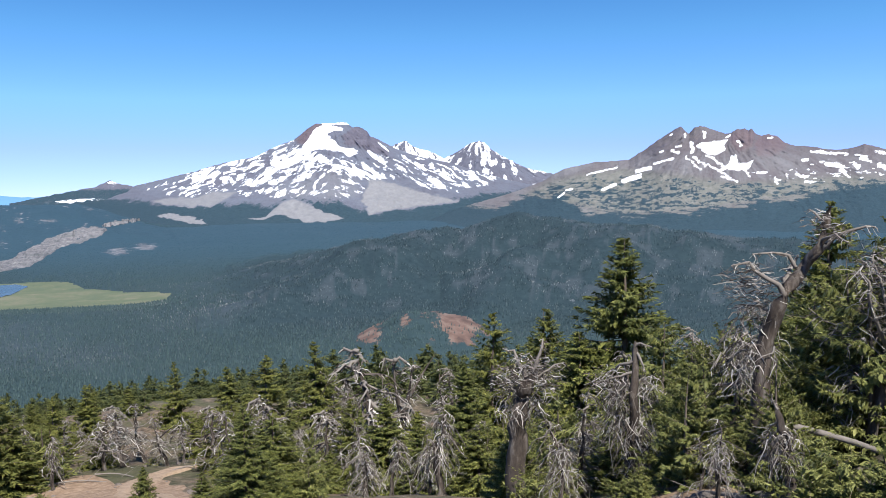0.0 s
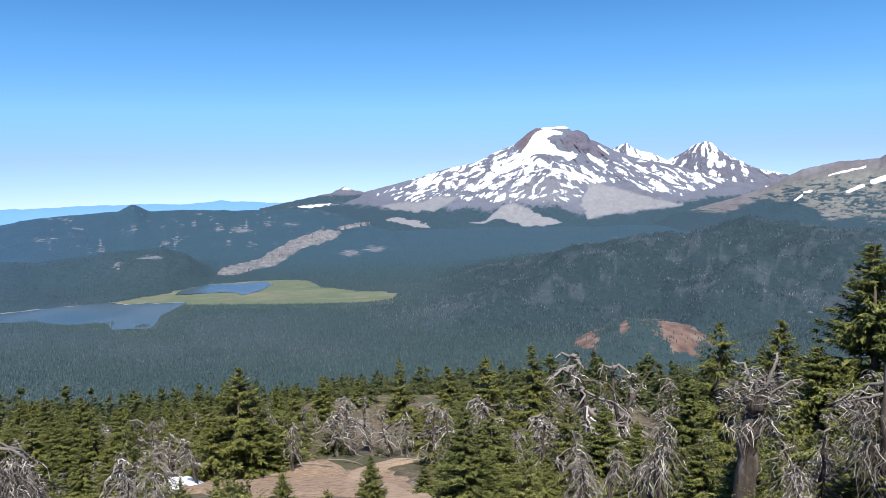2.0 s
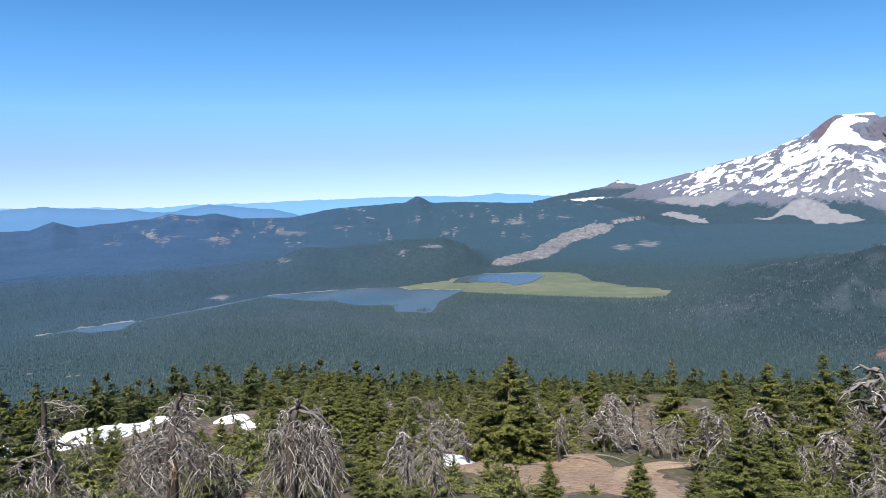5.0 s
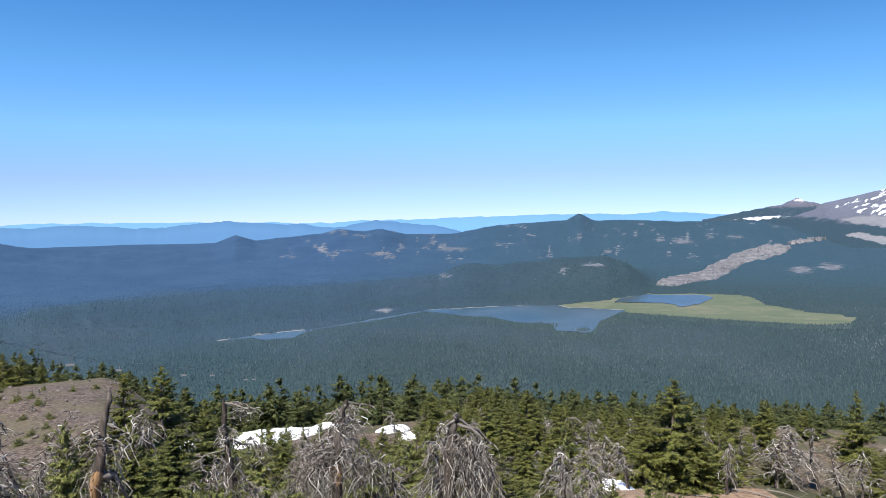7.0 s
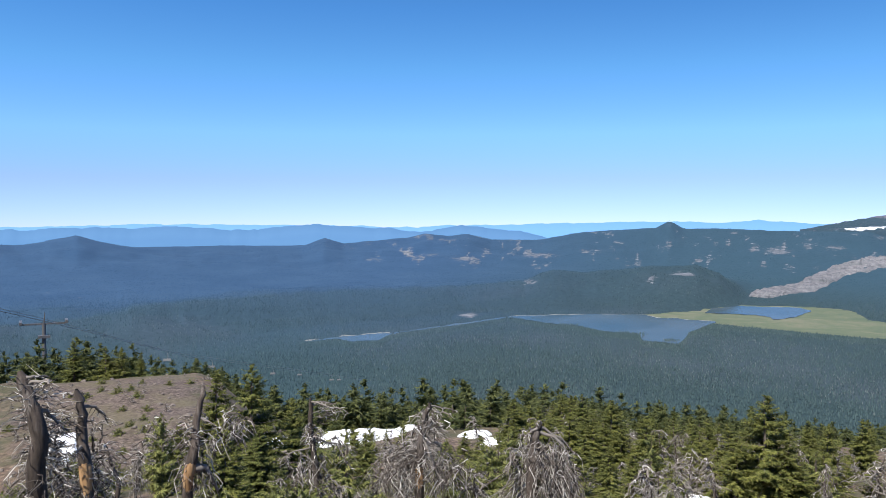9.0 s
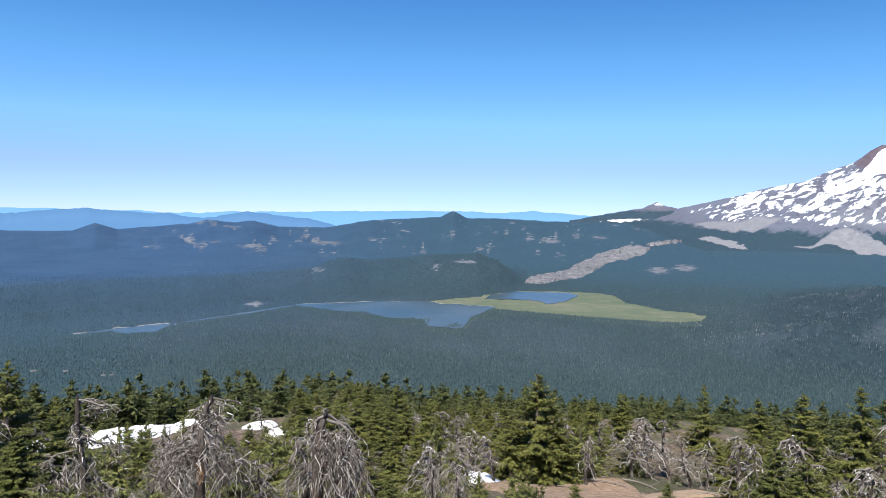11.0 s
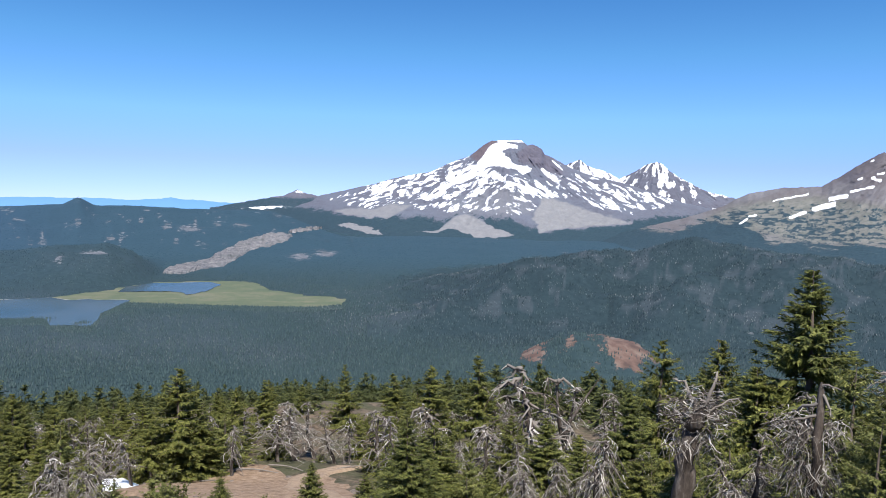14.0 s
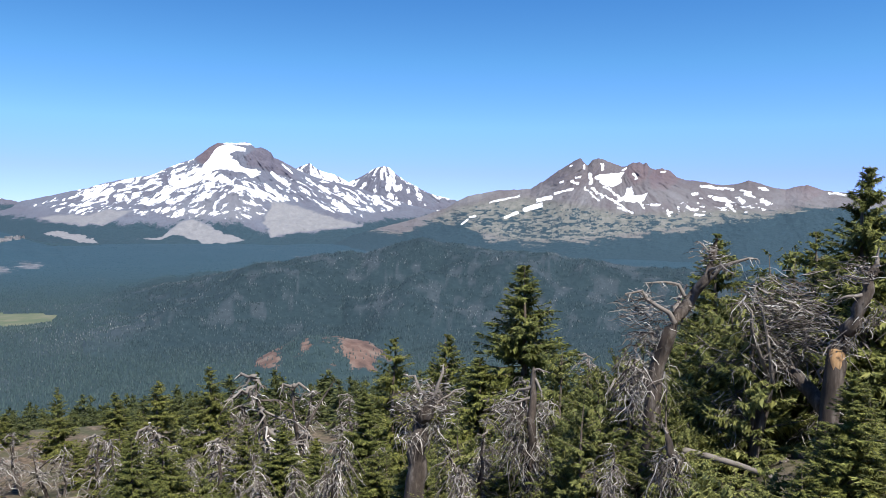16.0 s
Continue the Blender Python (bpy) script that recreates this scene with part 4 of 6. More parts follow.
# ---- the last ranges before the horizon ----
def make_range(label, r, crest, material, seed, rough=0.05):
    az = np.arange(-90, -14, 0.2)
    e = knots(az, crest) + rough * fbm(az * 0.8, az * 0, 6, seed, 0.65)
    s = np.array([-4.0, -1.6, 0.0, 0.25])[:, None]
    E = np.where(s <= 0, e + s * 0.55, e - 1.2)
    R = r + s * 40 + 0 * az
    me = mesh_of("far_range", place(np.broadcast_to(az, E.shape), R, height_at(E, R)).reshape(-1, 3), grid_faces(4, len(az)), material)
    tagged(new("backdrop", me), label, "hills", kind="structure")


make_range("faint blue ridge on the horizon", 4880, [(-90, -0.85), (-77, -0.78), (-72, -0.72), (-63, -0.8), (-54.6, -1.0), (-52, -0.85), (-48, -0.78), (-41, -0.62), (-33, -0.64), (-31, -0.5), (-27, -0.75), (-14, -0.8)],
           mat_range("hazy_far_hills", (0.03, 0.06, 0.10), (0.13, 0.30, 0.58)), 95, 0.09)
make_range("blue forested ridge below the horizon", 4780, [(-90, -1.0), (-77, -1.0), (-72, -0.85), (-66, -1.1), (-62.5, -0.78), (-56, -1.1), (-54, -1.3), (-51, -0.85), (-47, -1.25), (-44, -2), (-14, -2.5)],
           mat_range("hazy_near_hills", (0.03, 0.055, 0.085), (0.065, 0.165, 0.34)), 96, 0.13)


# ---- the forest of the basin and its hills ----
def make_forest(count, label, seed):
    rng = np.random.default_rng(seed)
    az = rng.uniform(-84, 41, count)
    r = 740 * (3900 / 740) ** (rng.uniform(0, 1, count) ** 1.12)
    x, y = np.sin(np.radians(az)) * r, np.cos(np.radians(az)) * r
    keep = np.ones(count, bool)
    for name in SHORES:
        keep &= in_shore(az, r, name, 4) < 0.3
    keep &= crag_mask(az, r) + 0.25 * fbm(x / 40, y / 40, 3, 5) < 0.30
    keep &= rng.uniform(0, 1, count) < 1 - 0.30 * step(0.55, 0.95, thin_field(az, r)) * step(1100, 1300, r)
    red = cinder_mask(az, r)
    keep &= (red < 0.42) | (rng.uniform(0, 1, count) < 0.60 - 1.1 * np.clip(red - 0.42, 0, 0.5))
    for up, lo, a0, a1 in ((-5.3, -5.6, -31.6, -30.2), (-4.6, -5.3, -30.2, -27.2), (-3.2, -4.4, -27.2, -25.6), (-2.7, -3.6, -25.6, -22.9)):
        e = np.degrees(np.arctan2(land(az, r) - EYE, r))
        keep &= ~((az > a0) & (az < a1) & (e < up) & (e > lo) & (rng.uniform(0, 1, count) < 0.97))
    az, r = az[keep], r[keep]
    for ca, cr, wa, wr, m in ((-39.3, 1345, 0.5, 14, 160), (-36.5, 1300, 0.25, 8, 50), (-33.9, 1390, 0.5, 14, 140), (-43.5, 1440, 0.4, 6, 60)):   # wooded islets
        az, r = np.append(az, rng.normal(ca, wa, m)), np.append(r, rng.normal(cr, wr, m))
    for key in SHORES:                                    # a thick fringe along the near shores
        far, near = SHORES[key]
        m = int(260 * (far[-1][0] - far[0][0]))
        sa_ = rng.uniform(far[0][0], far[-1][0], m)
        sr_ = shore_r(sa_, near) - rng.uniform(3, 60, m)
        dry = sum(in_shore(sa_, sr_, other, 4) for other in SHORES) < 0.3
        az, r = np.append(az, sa_[dry]), np.append(r, sr_[dry])
    x, y = np.sin(np.radians(az)) * r, np.cos(np.radians(az)) * r
    n = len(az)
    z = np.maximum(land(az, r), LEVEL + 0.2)
    thin = thin_field(az, r) + rng.uniform(-0.3, 0.3, n)
    bare = np.where(thin > 0.60, rng.uniform(0.45, 1.0, n) * (0.30 + 0.70 * step(1150, 1300, r) * step(-24, -17, az)), 0.0) * (rng.uniform(0, 1, n) < 0.75)
    h = rng.uniform(2.0, 3.9, n) * np.where(rng.uniform(0, 1, n) < 0.12, 1.35, 1.0) * (1 - 0.2 * (bare > 0)) * (1 - 0.55 * step(1750, 2300, r))
    w = np.where(bare > 0, rng.uniform(0.42, 0.75, n), rng.uniform(0.65, 1.10, n)) * (1 + 0.5 * step(1300, 2600, r))
    spin = rng.uniform(0, 6.28, n)
    ring = [np.stack([x + w * np.cos(spin + k * 2.094), y + w * np.sin(spin + k * 2.094), z - 0.3], -1) for k in range(3)]
    v = np.stack(ring + [np.stack([x, y, z + h], -1)], 1).reshape(-1, 3)
    o = np.arange(n)[:, None] * 4
    f = np.concatenate([o + np.array([[a, b, 3]]) for a, b in ((0, 1), (1, 2), (2, 0))])
    me = mesh_of("forest", v, f, FOREST, True, {"bare": np.repeat(bare, 4), "haze": np.repeat(haze_field(az, r), 4), "west": np.repeat(west_haze(az, r), 4), "old": np.repeat(dark_field(az, r), 4)})
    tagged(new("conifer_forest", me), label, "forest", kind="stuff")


make_forest(270000, "dense dark green conifer forest with greyish thinned patches", 7)


# ---- trees of the near slope ----
class Soup:
    """Triangles gathered for one mesh."""

    def __init__(self):
        self.v, self.f = [], []
        self.n = 0

    def add(self, verts, faces):
        self.v.append(np.asarray(verts, np.float32))
        self.f.append(np.asarray(faces, np.int32) + self.n)
        self.n += len(verts)

    def tube(self, pts, radii, sides):
        """A bent tapering stem, closed to a point at its end."""
        pts, radii = np.asarray(pts, float), np.asarray(radii, float)
        d = np.gradient(pts, axis=0)
        d /= np.linalg.norm(d, axis=1)[:, None] + 1e-9
        up = np.where(np.abs(d[:, 2:3]) > 0.9, [[1.0, 0, 0]], [[0, 0, 1.0]])
        u = np.cross(d, up)
        u /= np.linalg.norm(u, axis=1)[:, None] + 1e-9
        w = np.cross(d, u)
        a = np.arange(sides) * 2 * np.pi / sides
        ring = pts[:, None] + radii[:, None, None] * (np.cos(a)[None, :, None] * u[:, None] + np.sin(a)[None, :, None] * w[:, None])
        q = grid_faces(len(pts), sides, True)
        self.add(ring.reshape(-1, 3), np.concatenate([q[:, [0, 1, 2]], q[:, [0, 2, 3]]]))

    def mesh(self, name, material, smooth=False):
        return mesh_of(name, np.concatenate(self.v), np.concatenate(self.f), material, smooth)


def unit(v):
    return v / (np.linalg.norm(v, axis=-1, keepdims=True) + 1e-9)


def part(name, me, parent, label=""):
    ob = new(name, me)
    ob.parent = parent
    return tagged(ob, label)


FOLIAGE = {}


def live_tree(name, seed, h=6.0, spread=1.5, limbs=110, twigs=12, blades=3, droop=0.25, blade=0.30, low=0.05, ragged=0.25, power=0.8, needles=None, leaders=1, whorls=0):
    """A conifer h metres high: trunk, limbs and a crown of needle sprays."""
    rng = np.random.default_rng(seed)
    root = new(name)
    trunk, wood, crown = Soup(), Soup(), Soup()
    s = np.linspace(0, 1, 9)
    bend = 0.10 * np.stack([np.sin(s * 3 + seed), np.cos(s * 2.3 + seed)], 1) * (s[:, None])
    trunk.tube(np.column_stack([bend, s * h]), 0.019 * h * (1 - s) ** 0.9 + 0.004, 8)
    tops = [(0.0, 0.0, 1.0)] + [(rng.uniform(-0.4, 0.4) * spread, rng.uniform(-0.4, 0.4) * spread, rng.uniform(0.7, 0.93)) for _ in range(leaders - 1)]
    V, F, cnt = [], [], 0
    for i in range(limbs):
        ox, oy, top = tops[i % leaders]
        u = low + (1 - low) * rng.uniform(0, 1) ** 1.0
        u = min(0.99, (round(u * whorls) + rng.normal(0, 0.34)) / whorls) if whorls else u
        u = max(u, low)
        z0 = u * h * top
        L = spread * (1 - u) ** power * rng.uniform(1 - ragged * 1.4, 1 + ragged * 0.6) + 0.012 * h
        a = rng.uniform(0, 2 * np.pi)
        out = np.array([math.cos(a), math.sin(a), 0.0])
        rise = 0.55 * u - droop
        t = np.linspace(0, 1, 5)
        path = np.outer(t * L, out) + np.array([ox * (1 - abs(u - 0.5)), oy * (1 - abs(u - 0.5)), z0])
        path[:, 2] += L * (rise * t + 0.30 * droop * t ** 3 - 0.12 * t * (1 - t))
        if L > 0.35 and i % 3 == 0:
            wood.tube(path[::2], (0.012 * h * (1 - u * 0.8) * 0.5 * (1 - t * 0.85))[::2], 3)
        k = max(4, int(twigs * (0.3 + 0.9 * L / spread)))
        tt = rng.uniform(0.03, 1.0, k) ** 0.6
        base = np.stack([np.interp(tt, t, path[:, j]) for j in range(3)], 1)
        side = np.where(rng.uniform(0, 1, k) < 0.5, 1, -1)
        across = np.array([-out[1], out[0], 0.0])
        d = unit(out * rng.uniform(0.35, 1.0, (k, 1)) + across * (side * rng.uniform(0.1, 0.95, k))[:, None] + np.array([0, 0, 1.0]) * rng.normal(-0.16, 0.16 if whorls else 0.3, (k, 1)))
        size = blade * (0.75 + 0.25 * (1 - tt) + 0.3 * rng.uniform(0, 1, k)) * (0.22 + 0.78 * (1 - u) ** 0.8)
        for b in range(blades):
            j = unit(d + rng.normal(0, 0.36, (k, 3)))
            start = base + d * (size * rng.uniform(0, 0.7, k))[:, None] + rng.normal(0, 0.03 * blade, (k, 3))
            face = out * 0.85 + np.array([0, 0, 0.75]) + rng.normal(0, 0.30, (k, 3))
            wv = unit(np.cross(j, face)) * (size * rng.uniform(0.10, 0.18, k))[:, None]
            ln = j * (size * rng.uniform(0.6, 1.2, k))[:, None]
            V.append(np.stack([start - wv, start + wv, start + ln], 1).reshape(-1, 3))
            F.append(cnt + np.arange(k)[:, None] * 3 + np.array([[0, 1, 2]]))
            cnt += 3 * k
        # shaded inner sprays close to the stem
        m = 7
        q = rng.uniform(0.08, 0.62, m)
        mid = np.stack([np.interp(q, t, path[:, j]) for j in range(3)], 1)
        wv = unit(across + rng.normal(0, 0.25, (m, 3))) * (0.07 * L + 0.10 * blade)
        ln = unit(out * 0.5 + np.array([0, 0, -1.0]) + rng.normal(0, 0.3, (m, 3))) * (0.16 * L + 0.3 * blade)
        V.append(np.stack([mid - wv, mid + wv, mid + ln], 1).reshape(-1, 3))
        F.append(cnt + np.arange(m)[:, None] * 3 + np.array([[0, 1, 2]]))
        cnt += 3 * m
    crown.add(np.concatenate(V), np.concatenate(F))
    part("trunk", trunk.mesh("trunk", BARK, True), root)
    tagged(part("branch_frame", wood.mesh("branch_frame", BARK), root), kind="stuff")
    part("crown", crown.mesh("crown", needles or NEEDLES), root)
    root["tall"] = h
    FOLIAGE[root] = (np.concatenate(V), np.concatenate(F))
    return root


def strand(soup, rng, start, a, length, hang, thick):
    """One bare twig: it sets out sideways and bends down in uneven waves."""
    t = np.linspace(0, 1, 4)
    turn = a + np.cumsum(rng.normal(0, 0.45, 4))
    p = np.column_stack([np.cos(turn) * length * t * 0.6, np.sin(turn) * length * t * 0.6, length * (rng.uniform(-0.15, 0.35) * t - 0.7 * hang * t ** 1.4)]) + start
    p[1:] += rng.normal(0, 0.05 * length, (3, 3))
    p[:, 2] = np.maximum(p[:, 2], 0.03)
    soup.tube(p, thick * (1 - 0.75 * t), 3)


def dead_tree(name, seed, h=4.0, spread=1.3, boughs=46, sub=7, hang=0.9, low=0.15, lean=0.2, girth=0.05, sides=5, curl=0.5, forked=False, fat=1.25):
    """A bare weathered tree: a twisted trunk with crooked, hanging boughs and twigs."""
    rng = np.random.default_rng(seed)
    root = new(name)
    trunk, wood, fine = Soup(), Soup(), Soup()
    s = np.linspace(0, 1, 10)
    a0 = rng.uniform(0, 6.28)
    line = np.column_stack([lean * h * s ** 1.5 * math.cos(a0) + 0.05 * h * np.sin(s * 5 + seed) * s, lean * h * s ** 1.5 * math.sin(a0) + 0.05 * h * np.cos(s * 4.1 + seed) * s, s * h])
    line[2:] += np.cumsum(rng.normal(0, 0.022 * h, (8, 3)) * [1, 1, 0.2], axis=0) * 0.7
    girths = girth * h * ((1 - s) ** 0.75 * 0.85 + 0.015) * (1 + 0.10 * rng.normal(0, 1, 10))
    girths[0] *= 1.5
    trunk.tube(line, girths, 9)
    if forked:
        f = line[5:6] + np.column_stack([0.45 * h * s * math.cos(a0 + 2.4), 0.45 * h * s * math.sin(a0 + 2.4), 0.42 * h * s ** 0.8])
        trunk.tube(f, girths * 0.42, 7)
    main = []
    for i in range(boughs):
        u = low + (1 - low) * rng.uniform(0, 1) ** 0.8
        p = np.array([np.interp(u, s, line[:, j]) for j in range(3)])
        a = rng.uniform(0, 6.28)
        big = i < 10
        L = spread * (rng.uniform(0.8, 1.2) if big else rng.uniform(0.4, 1.0)) * (1.0 - 0.55 * max(0.0, u - 0.55) / 0.45)
        t = np.linspace(0, 1, 6 if big else 5)
        bend = a + curl * rng.normal(0, 1) * t
        path = np.column_stack([np.cos(bend) * L * t, np.sin(bend) * L * t, L * (rng.uniform(0.0, 0.6) * t - hang * rng.uniform(0.5, 1.3) * t ** 1.8)]) + p
        path[1:] += rng.normal(0, 0.075 * L, (len(t) - 1, 3))
        path[:, 2] = np.maximum(path[:, 2], 0.05)
        rad = fat * (0.0105 if big else 0.0060) * h * rng.uniform(0.6, 1.0) * (1 - 0.82 * t)
        if big:
            main.append(Soup())
            main[-1].tube(path, rad, 5)
        else:
            fine.tube(path, rad, 3)
        for _ in range(sub):
            q = rng.uniform(0.15, 1.0)
            b = np.array([np.interp(q, t, path[:, j]) for j in range(3)])
            strand(fine, rng, b, a + rng.normal(0, 0.8), L * rng.uniform(0.25, 0.75), hang * rng.uniform(0.6, 1.5), fat * 0.0040 * h * rng.uniform(0.4, 1.1))
    part("trunk", trunk.mesh("trunk", DEAD_TRUNK, True), root)
    for m in main:
        part("bough", m.mesh("bough", DEAD, True), root)
    tagged(part("twig", fine.mesh("twig", DEAD), root), kind="stuff")
    root["tall"] = h
    return root


rnd = random.Random(5)


def stand(model, az, r, top=None, wide=1.0, tall=None, sink=0.12):
    """A copy of the model on the slope, its tip at top degrees over the eye's level, or tall metres high."""
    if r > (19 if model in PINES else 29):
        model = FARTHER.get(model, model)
    g = float(land(az, r))
    hgt = tall if tall else float(height_at(top, r)) - g
    hgt = max(hgt, 0.5)
    wide *= 1.22 if model.name.startswith("conifer") else 1.1
    k = hgt / model["tall"]
    p = place(az, r, g - sink)
    m = Matrix.LocRotScale(Vector(p), Euler((0, 0, rnd.uniform(0, 6.28))), Vector((k * wide, k * wide, k)))
    return copy_thing_scaled(model, m)


def copy_thing_scaled(model, m):
    ob = copy_thing(model, m)
    ob.matrix_basis = m
    return ob


HEMLOCK = ((2.25, 0.22, 0.90, 1, "tall dark green mountain hemlock on the brown slope"), (1.9, 0.30, 0.85, 1, "narrow dark green mountain hemlock with drooping limbs"),
           (2.5, 0.18, 0.90, 2, "broad double-topped green hemlock"))
# same hemlocks in differently toned needles: near ones carry deeper shade in colour
FIRS = [tagged(live_tree("conifer_tree", 11 + i, 6.0, sp, 340, 26, 5, dr, 0.25, 0.02, 0.22, pw, NEAR_NEEDLES, ld, 26), lb, "conifer", "conifers on the slope") for i, (sp, dr, pw, ld, lb) in enumerate(HEMLOCK)]
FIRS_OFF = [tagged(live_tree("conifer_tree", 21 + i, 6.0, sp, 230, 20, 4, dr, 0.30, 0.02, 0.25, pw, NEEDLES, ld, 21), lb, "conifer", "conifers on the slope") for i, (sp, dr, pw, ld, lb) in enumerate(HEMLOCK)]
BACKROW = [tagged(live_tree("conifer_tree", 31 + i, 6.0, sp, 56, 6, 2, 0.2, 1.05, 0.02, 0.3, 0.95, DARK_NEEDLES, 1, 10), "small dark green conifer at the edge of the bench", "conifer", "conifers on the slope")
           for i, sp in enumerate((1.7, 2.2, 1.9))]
WHITEBARK = ((1.15, "ragged yellow-green whitebark pine with upswept limbs"), (1.5, "bushy yellow-green whitebark pine"))
PINES = [tagged(live_tree("pine_tree", 41 + i, 4.0, sp, 150, 26, 6, -0.25, 0.17, 0.02, 0.45, 0.5, PINE_NEEDLES, 3), lb, "pine", "pines on the slope") for i, (sp, lb) in enumerate(WHITEBARK)]
PINES_OFF = [tagged(live_tree("pine_tree", 45 + i, 4.0, sp, 95, 13, 4, -0.25, 0.34, 0.02, 0.45, 0.5, PINE_NEEDLES, 3), lb, "pine", "pines on the slope") for i, (sp, lb) in enumerate(WHITEBARK)]
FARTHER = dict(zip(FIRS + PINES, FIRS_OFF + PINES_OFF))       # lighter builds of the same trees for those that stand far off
SHRUBS = [tagged(live_tree("low_pine", 51 + i, 1.4, 1.1, 70, 18, 5, -0.3, 0.14, 0.05, 0.4, 0.35, PINE_NEEDLES, 4), "low wind-pruned yellow-green pine scrub", "shrub", "low pines on the slope") for i in range(2)]
BROOMS = [tagged(dead_tree("dead_tree", 61 + i, 4.0, sp, 50, 7, hg, 0.42, ln, 0.040, 5, 0.35), lb, "dead tree", "dead trees on the slope")
          for i, (sp, hg, ln, lb) in enumerate(((1.4, 1.5, 0.10, "bare grey dead tree with boughs hanging like a broom"), (1.2, 1.2, 0.18, "leaning bare grey dead tree with hanging boughs"),
                                                (1.0, 1.8, 0.05, "grey dead tree with drooping bleached twigs")))]
TANGLES = [tagged(dead_tree("dead_tree", 71 + i, 4.0, sp, 48, 7, 1.05, 0.18, ln, 0.036, 5, 0.8, ln > 0.2), "tangled silver-grey dead tree with crooked twigs", "dead tree", "dead trees on the slope")
           for i, (sp, ln) in enumerate(((1.4, 0.12), (1.2, 0.25), (1.6, 0.05)))]
SPIKES = [tagged(dead_tree("dead_tree", 81 + i, 4.0, 0.9, 34, 5, 0.7, 0.2, ln, 0.036, 5, 0.7, False), "bleached standing snag with a few broken boughs", "dead tree", "dead trees on the slope")
          for i, ln in enumerate((0.06, 0.22))]

BROOMS_OFF = [tagged(dead_tree("dead_tree", 65 + i, 4.0, sp, 36, 5, hg * 0.8, 0.35, ln, 0.040, 5, 0.6, fat=1.9), lb, "dead tree", "dead trees on the slope")
              for i, (sp, hg, ln, lb) in enumerate(((1.4, 1.5, 0.10, "bare grey dead tree with boughs hanging like a broom"), (1.2, 1.2, 0.18, "leaning bare grey dead tree with hanging boughs"),
                                                    (1.0, 1.8, 0.05, "grey dead tree with drooping bleached twigs")))]
TANGLES_OFF = [tagged(dead_tree("dead_tree", 75 + i, 4.0, sp, 36, 5, 0.85, 0.22, ln, 0.038, 5, 1.0, ln > 0.2, fat=1.9), "tangled silver-grey dead tree with crooked twigs", "dead tree", "dead trees on the slope")
               for i, (sp, ln) in enumerate(((1.4, 0.12), (1.2, 0.25), (1.6, 0.05)))]
FARTHER.update(zip(BROOMS + TANGLES, BROOMS_OFF + TANGLES_OFF))

# each: degrees to the right, degrees of the tip over the eye's level, distance, breadth
FIR = [(12.5, -3.8, 26, 1), (-9.5, -11.0, 52, 0.9), (-19.1, -11.8, 62, 0.8), (-12.9, -11.8, 55, 1), (-15.6, -12.4, 60, 1.1), (3.2, -9.2, 34, 0.9), (7.1, -8.9, 40, 0.9), (25.7, -1.2, 20, 0.95), (31.6, -0.9, 19, 1.1), (9.4, -10.4, 25, 1.1),
       (-24.7, -12.8, 62, 1), (-26.7, -13.3, 58, 1), (-22.1, -13.2, 66, 1.2), (-15.0, -16.9, 27, 1.1), (-11.3, -17.0, 26, 1), (-7.0, -15.0, 30, 0.9), (1.2, -12.8, 27, 1), (2.2, -16.7, 21, 1), (34.5, 3.3, 17, 0.8), (34.2, -9.4, 10.5, 1.1), (31.4, -15.6, 10.0, 1.2)]
FIR_WEST = [(-30.5, -11.8, 47, 1.1), (-27.9, -13.6, 60, 0.9), (-26.7, -13.4, 56, 0.9), (-24.4, -12.8, 66, 0.9), (-43.1, -12.6, 66, 1.1), (-40.5, -15.2, 50, 1.1), (-37.8, -13.8, 52, 1), (-68.4, -10.4, 34, 1),
            (-66.1, -10.2, 36, 1), (-63.3, -12.6, 38, 0.8), (-77.3, -8.1, 82, 1), (-75.4, -8.6, 80, 1), (-74.4, -8.7, 80, 1), (-73.2, -9.1, 82, 0.8), (-42.6, -12.5, 58, 1.1), (-40.6, -12.8, 56, 1),
            (-38.2, -13.7, 48, 1), (-28.0, -13.5, 60, 0.8)]
PINE = [(24.9, -6.6, 17, 1), (19.4, -9.2, 19, 1.1), (29.0, -2.4, 18, 0.9), (26.9, -4.6, 16.5, 0.9), (15.1, -9.5, 21, 1), (17.3, -10.1, 19, 0.9), (22.7, -11.3, 13, 0.9), (24.2, -13.8, 14, 0.8), (17.7, -12.4, 15, 1), (8.1, -14.7, 20, 1), (13.6, -18.6, 13, 1), (30.1, -2.0, 20, 0.8), (31.8, -2.4, 19, 0.8),
        (28.4, -3.6, 22, 0.8), (35.0, -10.4, 13, 0.9), (28.2, -6.0, 15, 1), (-72.1, -13.1, 27, 0.8), (-59.6, -14.9, 33, 1), (-47.8, -15.1, 32, 0.8), (-64.7, -17.4, 24, 1), (-45.4, -16.4, 27, 0.7), (-48.6, -15.3, 36, 1)]
LOW = [(29.2, -16.2, 11, 1.2), (26.6, -17.2, 10.5, 1.2), (24.6, -16.4, 12, 1.1), (-28.7, -20.8, 30, 1.3), (-24.5, -21.0, 30, 1.2), (-35.6, -20.4, 33, 1.2), (-31.1, -20.4, 36, 1.3), (-20.6, -17.9, 50, 1), (-27.8, -19.2, 44, 1.2), (-62.4, -18.3, 20, 1), (21.1, -16.6, 14, 1.2),
       (6.4, -20.1, 14, 1.2), (16.3, -15.5, 16, 1.2), (33.2, -14.4, 13, 1.2), (13.6, -19.6, 14, 1.3)]
